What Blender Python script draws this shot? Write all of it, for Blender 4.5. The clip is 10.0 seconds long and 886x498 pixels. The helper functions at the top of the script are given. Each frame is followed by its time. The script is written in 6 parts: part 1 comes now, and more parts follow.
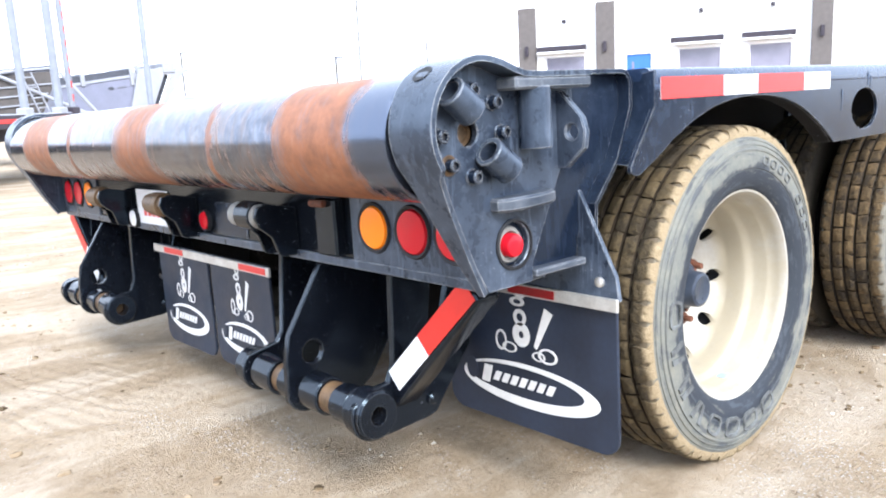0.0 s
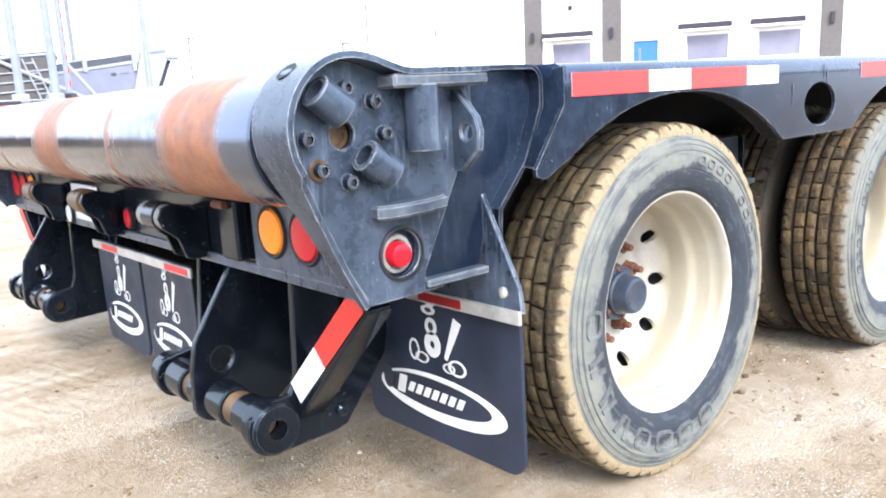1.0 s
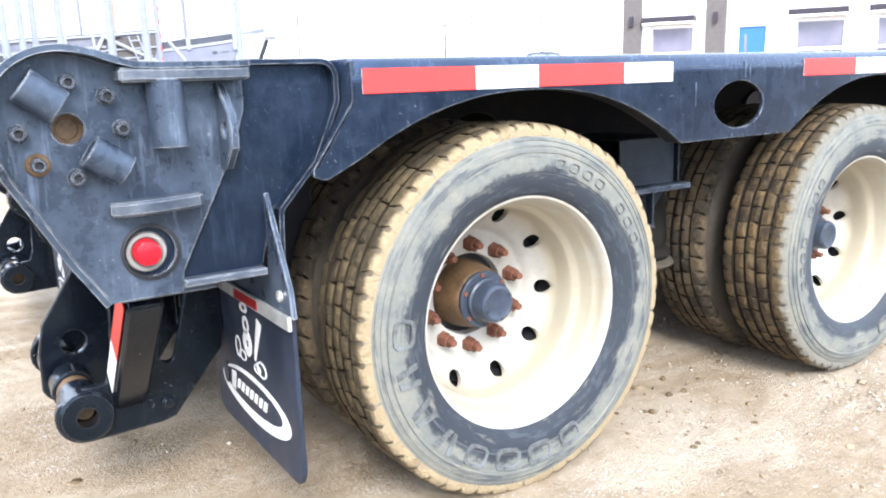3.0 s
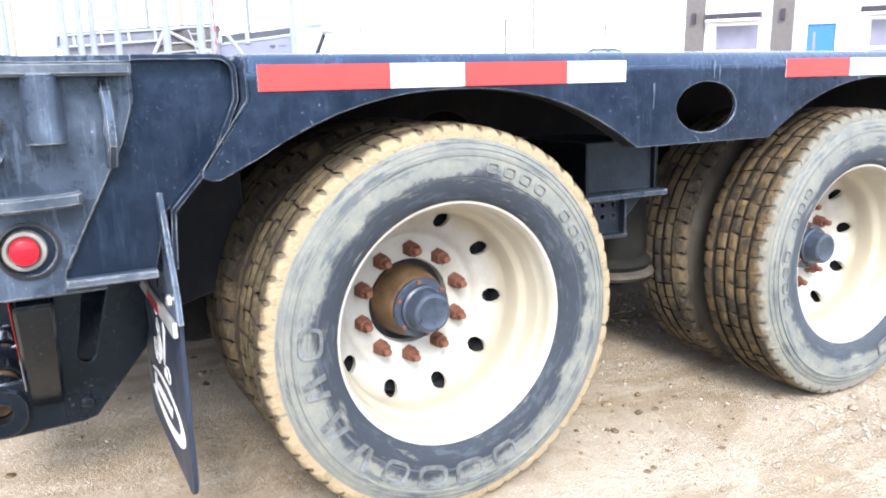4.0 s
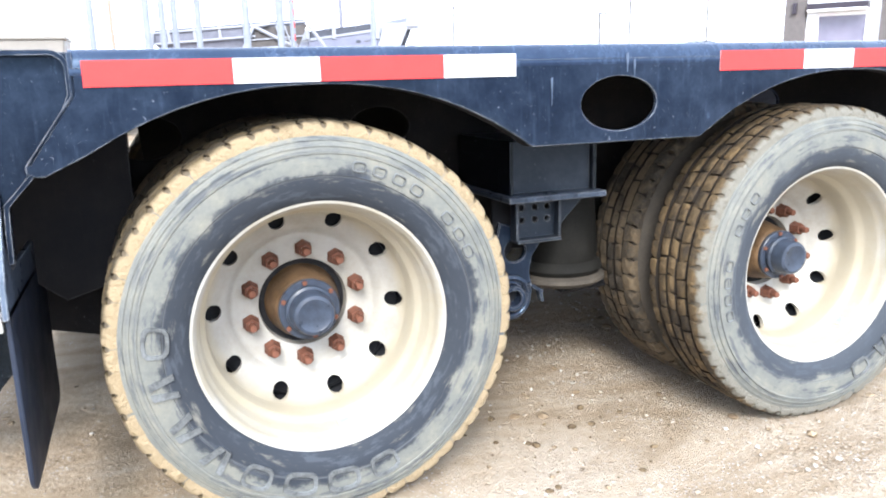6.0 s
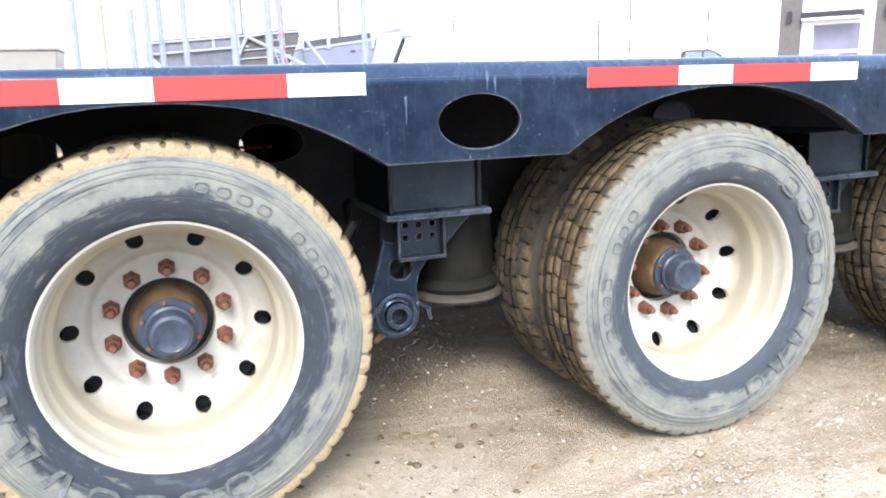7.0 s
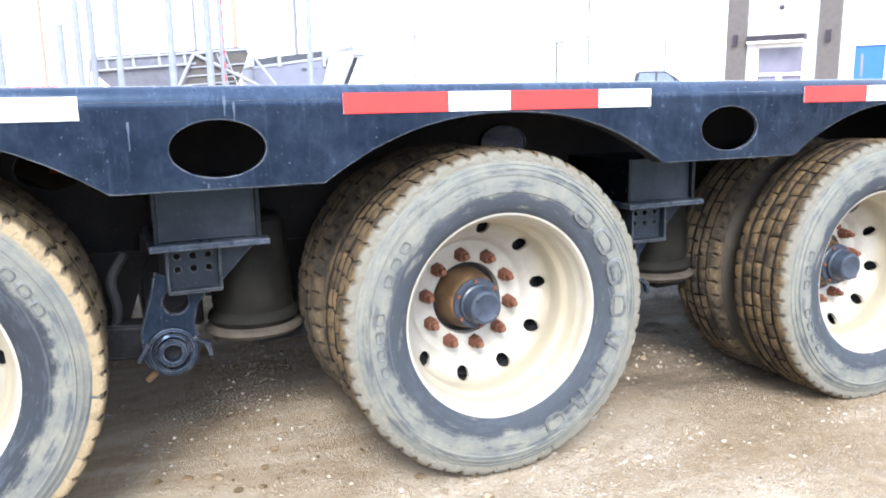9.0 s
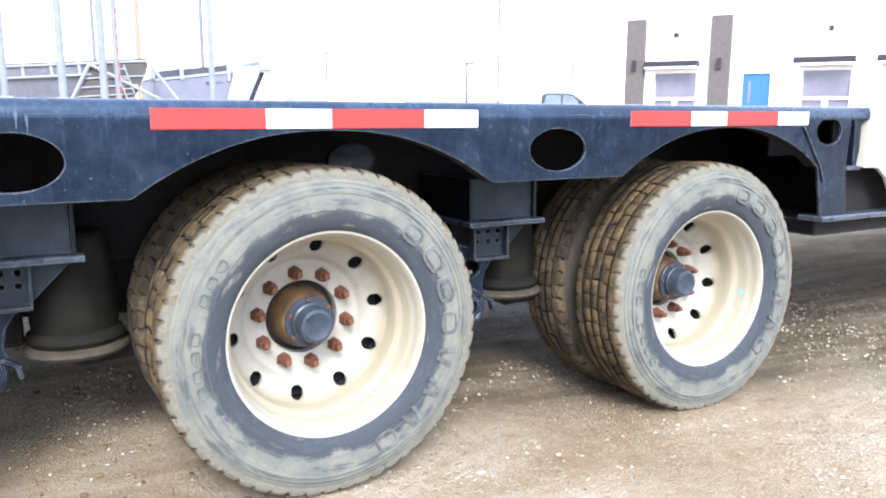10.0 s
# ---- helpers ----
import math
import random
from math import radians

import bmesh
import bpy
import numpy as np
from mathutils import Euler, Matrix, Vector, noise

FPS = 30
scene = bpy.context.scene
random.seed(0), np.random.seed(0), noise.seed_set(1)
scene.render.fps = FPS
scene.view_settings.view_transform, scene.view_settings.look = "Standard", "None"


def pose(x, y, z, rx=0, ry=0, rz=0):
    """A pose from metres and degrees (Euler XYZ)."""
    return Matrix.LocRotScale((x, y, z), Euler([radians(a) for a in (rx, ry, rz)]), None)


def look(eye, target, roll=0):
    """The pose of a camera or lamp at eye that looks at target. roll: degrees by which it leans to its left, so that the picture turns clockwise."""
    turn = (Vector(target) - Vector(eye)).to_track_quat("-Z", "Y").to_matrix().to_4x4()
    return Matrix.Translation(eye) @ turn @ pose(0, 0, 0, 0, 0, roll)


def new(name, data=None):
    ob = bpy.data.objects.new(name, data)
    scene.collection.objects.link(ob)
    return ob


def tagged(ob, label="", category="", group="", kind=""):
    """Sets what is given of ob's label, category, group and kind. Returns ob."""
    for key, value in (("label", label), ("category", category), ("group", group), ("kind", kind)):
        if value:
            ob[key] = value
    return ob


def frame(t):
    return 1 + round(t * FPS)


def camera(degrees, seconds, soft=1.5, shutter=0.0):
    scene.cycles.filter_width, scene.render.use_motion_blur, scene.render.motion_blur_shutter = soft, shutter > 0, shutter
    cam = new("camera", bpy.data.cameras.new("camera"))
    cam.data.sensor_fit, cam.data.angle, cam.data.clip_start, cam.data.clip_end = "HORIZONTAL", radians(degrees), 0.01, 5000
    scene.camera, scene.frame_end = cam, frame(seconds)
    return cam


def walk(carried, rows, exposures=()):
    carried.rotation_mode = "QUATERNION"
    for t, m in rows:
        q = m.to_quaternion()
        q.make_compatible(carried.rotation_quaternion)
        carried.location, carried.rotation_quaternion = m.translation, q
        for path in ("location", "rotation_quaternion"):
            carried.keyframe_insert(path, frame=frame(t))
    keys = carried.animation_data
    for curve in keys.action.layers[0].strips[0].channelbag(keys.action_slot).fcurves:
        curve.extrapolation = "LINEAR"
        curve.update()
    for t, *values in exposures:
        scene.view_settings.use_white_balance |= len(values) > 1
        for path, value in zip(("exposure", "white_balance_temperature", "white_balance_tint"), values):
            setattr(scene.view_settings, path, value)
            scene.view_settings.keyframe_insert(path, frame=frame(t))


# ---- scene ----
# ---- the camera and its way (metres, degrees) ----
EXPO = 2.00
PATH = [
    (0, -1.573, -1.016, 1.101, -41.28, -10.79, -2.95),
    (0.5, -1.446, -1.042, 1.112, -41.27, -11.35, -2.66),
    (1, -1.312, -1.095, 1.112, -40.45, -11.74, -2.79),
    (1.5, -1.168, -1.170, 1.104, -38.78, -11.89, -2.67),
    (2, -1.038, -1.243, 1.127, -37.42, -12.62, -2.18),
    (2.5, -0.895, -1.329, 1.120, -35.36, -12.55, -2.02),
    (3, -0.733, -1.429, 1.114, -32.69, -12.69, -1.63),
    (4.5, -0.271, -1.535, 1.112, -26.09, -13.08, -0.73),
    (5, -0.152, -1.578, 1.121, -23.93, -13.30, -0.51),
    (6.5, 0.249, -1.705, 1.096, -20.53, -12.96, -1.50),
    (7, 0.433, -1.762, 1.117, -20.62, -12.55, -1.40),
    (7.5, 0.588, -1.781, 1.129, -21.64, -11.93, -1.24),
    (8, 0.743, -1.798, 1.119, -21.76, -11.21, -1.71),
    (8.5, 0.874, -1.831, 1.117, -21.68, -11.21, -1.88),
    (9, 0.968, -1.858, 1.123, -23.06, -11.28, -0.92),
    (9.5, 1.063, -1.907, 1.129, -25.73, -10.79, 0.20),
    (10, 1.190, -1.970, 1.124, -29.43, -10.03, 0.26),
]
cam = camera(59.5, 10.0, soft=2.0)
walk(cam, [(t, pose(x, y, z, 90 + pitch, 0, yaw) @ pose(0, 0, 0, 0, 0, roll)) for t, x, y, z, yaw, pitch, roll in PATH],
     exposures=[(0, EXPO - 0.06), (0.5, EXPO + 0.05), (1, EXPO + 0.10), (1.5, EXPO + 0.12), (3, EXPO + 0.17), (5, EXPO + 0.20), (6.5, EXPO + 0.09), (8, EXPO + 0.06), (9, EXPO + 0.07), (10, EXPO)])


# ---- light: bright overcast sky with a weak, wide sun ----
SUN_EL, SUN_AZ = 40.0, 202.0
world = bpy.data.worlds.new("world")
scene.world = world
world.use_nodes = True
wn, wl = world.node_tree.nodes, world.node_tree.links
sky = wn.new("ShaderNodeTexSky")
sky.sky_type = 'NISHITA'
sky.sun_disc = False
sky.sun_elevation = radians(SUN_EL)
sky.sun_rotation = radians(SUN_AZ)
sky.air_density = 1.0
sky.dust_density = 1.5
hsv = wn.new("ShaderNodeHueSaturation")
hsv.inputs["Saturation"].default_value = 0.35
hsv.inputs["Value"].default_value = 1.0
wl.new(sky.outputs[0], hsv.inputs["Color"])
cloud = wn.new("ShaderNodeMix")
cloud.data_type = 'RGBA'
cloud.inputs[0].default_value = 0.75
cloud.inputs[7].default_value = (7.76, 8.92, 11.0, 1)
wl.new(hsv.outputs[0], cloud.inputs[6])
wl.new(cloud.outputs[2], wn["Background"].inputs[0])
wn["Background"].inputs[1].default_value = 0.122
sun_data = bpy.data.lights.new("sun", 'SUN')
sun_data.energy = 1.6
sun_data.angle = radians(22)
sun_data.color = (1.0, 0.98, 0.96)
sun = new("sun", sun_data)
sun.matrix_world = look((math.sin(radians(SUN_AZ)) * 30, math.cos(radians(SUN_AZ)) * 30, 30 * math.tan(radians(SUN_EL))), (0, 0, 0))


# ---- sizes used by more than one part ----
RX, RZ, RR = -0.552, 1.032, 0.130


# ---- materials ----
def nodes_of(name):
    m = bpy.data.materials.new(name)
    m.use_nodes = True
    nt = m.node_tree
    return m, nt, nt.nodes["Principled BSDF"]


def noise_node(nt, scale, detail=5.0, rough=0.55, coord="Object", stretch=None, distortion=0.0):
    tc = nt.nodes.new("ShaderNodeTexCoord")
    n = nt.nodes.new("ShaderNodeTexNoise")
    n.inputs["Scale"].default_value = scale
    n.inputs["Detail"].default_value = detail
    n.inputs["Roughness"].default_value = rough
    n.inputs["Distortion"].default_value = distortion
    if stretch:
        mp = nt.nodes.new("ShaderNodeMapping")
        mp.inputs["Scale"].default_value = stretch
        nt.links.new(tc.outputs[coord], mp.inputs[0])
        nt.links.new(mp.outputs[0], n.inputs["Vector"])
    else:
        nt.links.new(tc.outputs[coord], n.inputs["Vector"])
    return n.outputs["Fac"]


def ramp(nt, fac, stops):
    r = nt.nodes.new("ShaderNodeValToRGB")
    e = r.color_ramp.elements
    while len(e) < len(stops):
        e.new(0.5)
    for el, (p, c) in zip(e, stops):
        el.position = p
        el.color = (*c, 1) if len(c) == 3 else c
    nt.links.new(fac, r.inputs[0])
    return r.outputs[0]


def grey(v):
    return (v, v, v)


def mixc(nt, fac, a, b):
    m = nt.nodes.new("ShaderNodeMix")
    m.data_type = 'RGBA'
    for sock, v in ((m.inputs[0], fac), (m.inputs[6], a), (m.inputs[7], b)):
        if isinstance(v, (int, float)):
            sock.default_value = v
        elif isinstance(v, tuple):
            sock.default_value = (*v, 1)
        else:
            nt.links.new(v, sock)
    return m.outputs[2]


def maths(nt, op, a, b=0.0):
    m = nt.nodes.new("ShaderNodeMath")
    m.operation = op
    for sock, v in ((m.inputs[0], a), (m.inputs[1], b)):
        if isinstance(v, (int, float)):
            sock.default_value = v
        else:
            nt.links.new(v, sock)
    return m.outputs[0]


def bump(nt, bsdf, height, strength=0.3, distance=0.01):
    b = nt.nodes.new("ShaderNodeBump")
    b.inputs["Strength"].default_value = strength
    b.inputs["Distance"].default_value = distance
    nt.links.new(height, b.inputs["Height"])
    nt.links.new(b.outputs[0], bsdf.inputs["Normal"])


def plain(name, color, rough=0.5, metal=0.0, vary=0.25, scale=12.0, bumps=0.0, bscale=80.0, spec=0.35):
    """One base colour with soft large blotches and fine grain."""
    m, nt, b = nodes_of(name)
    f1 = noise_node(nt, scale, 4)
    f2 = noise_node(nt, scale * 9, 3)
    f = maths(nt, 'ADD', maths(nt, 'MULTIPLY', f1, 0.7), maths(nt, 'MULTIPLY', f2, 0.3))
    lo = tuple(c * (1 - vary) for c in color)
    hi = tuple(min(1, c * (1 + vary)) for c in color)
    nt.links.new(ramp(nt, f, [(0.3, lo), (0.7, hi)]), b.inputs["Base Color"])
    nt.links.new(ramp(nt, f1, [(0.3, grey(max(0.03, rough - 0.12))), (0.7, grey(min(1, rough + 0.12)))]), b.inputs["Roughness"])
    b.inputs["Metallic"].default_value = metal
    b.inputs["Specular IOR Level"].default_value = spec
    if bumps:
        bump(nt, b, noise_node(nt, bscale, 4), bumps, 0.004)
    return m


def worn_edges(nt, radius=0.0035):
    """One along the edges of plates, where the paint is rubbed off; nought on their faces."""
    bev = nt.nodes.new("ShaderNodeBevel")
    bev.samples = 4
    bev.inputs["Radius"].default_value = radius
    g = nt.nodes.new("ShaderNodeNewGeometry")
    d = nt.nodes.new("ShaderNodeVectorMath")
    d.operation = 'DOT_PRODUCT'
    nt.links.new(bev.outputs[0], d.inputs[0])
    nt.links.new(g.outputs["Normal"], d.inputs[1])
    return ramp(nt, maths(nt, 'SUBTRACT', 1.0, d.outputs["Value"]), [(0.025, grey(0)), (0.12, grey(1))])


def black_paint(name, base=(0.0044, 0.0075, 0.0155), dust=(0.078, 0.110, 0.175), amount=0.31, rough=0.2, streaks=0.7, spec=0.26, edge=0.6, tint=(0.46, 0.68, 1.0), patch=(0.38, 0.66)):
    """Black enamel, tinted blue for reflected sky: thin dust film, faint run marks, pale chips."""
    m, nt, b = nodes_of(name)
    run = noise_node(nt, 11.0, 6, 0.7, "Object", (5.0, 5.0, 0.6))
    blotch = noise_node(nt, 3.2, 7, 0.7)
    cloud_ = noise_node(nt, 16.0, 6, 0.75)
    f = maths(nt, 'MULTIPLY', ramp(nt, blotch, [(patch[0], grey(0.05)), (patch[1], grey(1))]), ramp(nt, cloud_, [(0.32, grey(0.15)), (0.72, grey(1))]))
    f = maths(nt, 'ADD', maths(nt, 'MULTIPLY', f, amount), maths(nt, 'MULTIPLY', ramp(nt, run, [(0.55, grey(0)), (0.78, grey(1))]), amount * streaks))
    chips = maths(nt, 'MULTIPLY', ramp(nt, noise_node(nt, 120.0, 6, 0.72), [(0.636, grey(0)), (0.69, grey(0.9))]), ramp(nt, noise_node(nt, 6.0, 4), [(0.42, grey(0)), (0.60, grey(0.95))]))
    c = mixc(nt, f, base, dust)
    c = mixc(nt, maths(nt, 'MULTIPLY', chips, 0.8), c, (0.30, 0.33, 0.38))
    if edge:
        worn = maths(nt, 'MULTIPLY', worn_edges(nt), ramp(nt, noise_node(nt, 30.0, 6, 0.75), [(0.36, grey(0.05)), (0.56, grey(edge))]))
        c = mixc(nt, worn, c, (0.37, 0.38, 0.39))
    nt.links.new(c, b.inputs["Base Color"])
    nt.links.new(maths(nt, 'ADD', rough, maths(nt, 'MULTIPLY', f, 0.6)), b.inputs["Roughness"])
    b.inputs["Specular IOR Level"].default_value = spec
    b.inputs["Specular Tint"].default_value = (*tint, 1)
    bump(nt, b, noise_node(nt, 30.0, 3), 0.06, 0.002)
    return m


def stone_material(name, dark, pale):
    m, nt, b = nodes_of(name)
    g = nt.nodes.new("ShaderNodeNewGeometry")
    f = maths(nt, 'ADD', maths(nt, 'MULTIPLY', g.outputs["Random Per Island"], 0.8), maths(nt, 'MULTIPLY', noise_node(nt, 60.0, 4), 0.3))
    nt.links.new(ramp(nt, f, [(0.1, dark), (1.0, pale)]), b.inputs["Base Color"])
    b.inputs["Roughness"].default_value = 0.92
    b.inputs["Specular IOR Level"].default_value = 0.2
    return m


def ground_material():
    """Dry tan dirt with damp brown patches, pressed-in pebbles of many shades, pale stone chips, dark crumbs and worn wheel tracks."""
    m, nt, b = nodes_of("dry dirt and gravel")
    tc = nt.nodes.new("ShaderNodeTexCoord")
    sp = nt.nodes.new("ShaderNodeSeparateXYZ")
    nt.links.new(tc.outputs["Object"], sp.inputs[0])
    big = noise_node(nt, 0.33, 5, 0.6)
    mid = noise_node(nt, 2.2, 7, 0.68, "Object", (0.7, 1.3, 1.0), 0.4)
    fine = noise_node(nt, 15.0, 8, 0.68)
    grit = noise_node(nt, 130.0, 4, 0.75)
    patch = noise_node(nt, 1.15, 7, 0.66, "Object", (0.45, 1.5, 1.0), 0.8)
    c1 = ramp(nt, mid, [(0.30, (0.342, 0.260, 0.170)), (0.48, (0.430, 0.350, 0.258)), (0.72, (0.468, 0.402, 0.327))])
    c2 = ramp(nt, fine, [(0.3, (0.305, 0.230, 0.152)), (0.5, (0.435, 0.353, 0.267)), (0.72, (0.490, 0.430, 0.364))])
    c = mixc(nt, 0.34, c1, c2)
    c = mixc(nt, ramp(nt, big, [(0.46, grey(0)), (0.66, grey(0.45))]), c, (0.440, 0.377, 0.303))
    damp = ramp(nt, patch, [(0.44, grey(0)), (0.51, grey(0.5)), (0.64, grey(0.85))])
    c = mixc(nt, damp, c, ramp(nt, fine, [(0.3, (0.165, 0.110, 0.058)), (0.7, (0.313, 0.226, 0.137))]))
    # pebbles pressed into the dirt, thick in some patches and thin in others
    thick = ramp(nt, maths(nt, 'ADD', maths(nt, 'MULTIPLY', sp.outputs[0], 0.2), maths(nt, 'MULTIPLY', maths(nt, 'SUBTRACT', big, 0.5), 0.3)), [(0.15, grey(0.4)), (0.5, grey(1))])
    cells = None
    for sc_, lo_, hi_, seed_ in ((60.0, 0.46, 0.62, 0.8), (110.0, 0.40, 0.60, 1.7), (210.0, 0.44, 0.66, 2.9)):
        pv = nt.nodes.new("ShaderNodeTexVoronoi")
        pv.inputs["Scale"].default_value = sc_
        nt.links.new(tc.outputs["Object"], pv.inputs["Vector"])
        sep = nt.nodes.new("ShaderNodeSeparateColor")
        nt.links.new(pv.outputs["Color"], sep.inputs[0])
        shade = ramp(nt, sep.outputs[0], [(0.0, (0.165, 0.116, 0.071)), (0.35, (0.364, 0.285, 0.199)), (0.7, (0.466, 0.401, 0.324)), (1.0, (0.612, 0.577, 0.542))])
        body = maths(nt, 'MULTIPLY', ramp(nt, pv.outputs["Distance"], [(0.30, grey(1)), (0.50, grey(0))]), ramp(nt, sep.outputs[1], [(0.35, grey(0)), (0.45, grey(1))]))
        where = ramp(nt, noise_node(nt, seed_, 6, 0.7), [(lo_, grey(0.05)), (hi_, grey(0.75))])
        peb = maths(nt, 'MULTIPLY', body, maths(nt, 'MULTIPLY', where, thick))
        c = mixc(nt, peb, c, shade)
        cells = peb if cells is None else maths(nt, 'ADD', cells, peb)
    # pale stone chips lying in patches
    v = nt.nodes.new("ShaderNodeTexVoronoi")
    v.inputs["Scale"].default_value = 85
    nt.links.new(tc.outputs["Object"], v.inputs["Vector"])
    chips = maths(nt, 'MULTIPLY', ramp(nt, v.outputs["Distance"], [(0.22, grey(1)), (0.32, grey(0))]), ramp(nt, noise_node(nt, 2.3, 6, 0.7), [(0.52, grey(0)), (0.62, grey(0.9))]))
    c = mixc(nt, chips, c, (0.574, 0.552, 0.542))
    specks = maths(nt, 'MULTIPLY', ramp(nt, noise_node(nt, 30.0, 5, 0.65), [(0.30, grey(0.9)), (0.36, grey(0))]), ramp(nt, noise_node(nt, 1.6, 4, 0.6), [(0.42, grey(0.15)), (0.58, grey(1))]))
    c = mixc(nt, specks, c, (0.116, 0.079, 0.049))
    # wet churned mud under the trailer's front, with the deck's shade painted in
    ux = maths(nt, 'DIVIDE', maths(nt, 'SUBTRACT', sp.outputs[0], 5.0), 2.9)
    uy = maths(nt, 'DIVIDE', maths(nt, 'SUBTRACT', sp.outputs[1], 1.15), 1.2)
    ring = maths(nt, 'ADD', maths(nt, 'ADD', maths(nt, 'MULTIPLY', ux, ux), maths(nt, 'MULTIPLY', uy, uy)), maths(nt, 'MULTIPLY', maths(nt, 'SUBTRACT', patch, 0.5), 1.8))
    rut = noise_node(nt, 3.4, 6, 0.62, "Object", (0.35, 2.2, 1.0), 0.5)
    wet_shade = maths(nt, 'MULTIPLY', ramp(nt, maths(nt, 'MULTIPLY', ring, 0.5), [(0.40, grey(1)), (0.62, grey(0))]), ramp(nt, rut, [(0.30, grey(1)), (0.62, grey(0.45))]))
    c = mixc(nt, maths(nt, 'MULTIPLY', wet_shade, 0.95), c, ramp(nt, fine, [(0.3, (0.034, 0.024, 0.014)), (0.7, (0.105, 0.076, 0.046))]))
    nt.links.new(c, b.inputs["Base Color"])
    nt.links.new(maths(nt, 'SUBTRACT', 0.96, maths(nt, 'ADD', maths(nt, 'MULTIPLY', damp, 0.22), maths(nt, 'MULTIPLY', wet_shade, 0.35))), b.inputs["Roughness"])
    b.inputs["Specular IOR Level"].default_value = 0.18
    # tread prints, pressed in along the lanes in which wheels ran behind the trailer and across the yard
    def lane(axis_out, lo, hi, angle, scale):
        mp = nt.nodes.new("ShaderNodeMapping")
        mp.inputs["Rotation"].default_value = (0, 0, radians(angle))
        nt.links.new(tc.outputs["Object"], mp.inputs[0])
        wv = nt.nodes.new("ShaderNodeTexWave")
        wv.inputs["Scale"].default_value = scale
        wv.inputs["Distortion"].default_value = 5.0
        wv.inputs["Detail"].default_value = 3
        nt.links.new(mp.outputs[0], wv.inputs["Vector"])
        pos = maths(nt, 'ADD', axis_out, maths(nt, 'MULTIPLY', maths(nt, 'SUBTRACT', mid, 0.5), 0.5))
        u = maths(nt, 'DIVIDE', maths(nt, 'SUBTRACT', pos, lo), hi - lo)
        band = ramp(nt, u, [(0.0, grey(0)), (0.15, grey(1)), (0.85, grey(1)), (1.0, grey(0))])
        worn = ramp(nt, noise_node(nt, 1.4, 4, 0.6), [(0.45, grey(0)), (0.58, grey(1))])
        return maths(nt, 'MULTIPLY', wv.outputs["Fac"], maths(nt, 'MULTIPLY', band, worn))
    prints = maths(nt, 'ADD', lane(sp.outputs[1], 0.0, 0.62, 24, 5.2), maths(nt, 'ADD', lane(sp.outputs[1], 1.5, 2.9, -20, 5.0), lane(sp.outputs[0], -1.9, -0.9, 62, 5.5)))
    h = maths(nt, 'ADD', maths(nt, 'MULTIPLY', fine, 0.75), maths(nt, 'MULTIPLY', grit, 0.4))
    h = maths(nt, 'ADD', maths(nt, 'ADD', h, maths(nt, 'MULTIPLY', mid, 0.9)), maths(nt, 'ADD', maths(nt, 'MULTIPLY', prints, 0.2), maths(nt, 'ADD', maths(nt, 'MULTIPLY', chips, 0.25), maths(nt, 'MULTIPLY', cells, 0.35))))
    bump(nt, b, h, 0.9, 0.03)
    return m


def radius_of(nt):
    """Distance from the wheel's axle, in metres."""
    tc = nt.nodes.new("ShaderNodeTexCoord")
    sp = nt.nodes.new("ShaderNodeSeparateXYZ")
    nt.links.new(tc.outputs["Object"], sp.inputs[0])
    return maths(nt, 'SQRT', maths(nt, 'ADD', maths(nt, 'POWER', maths(nt, 'ABSOLUTE', sp.outputs[0]), 2.0), maths(nt, 'POWER', maths(nt, 'ABSOLUTE', sp.outputs[2]), 2.0)))


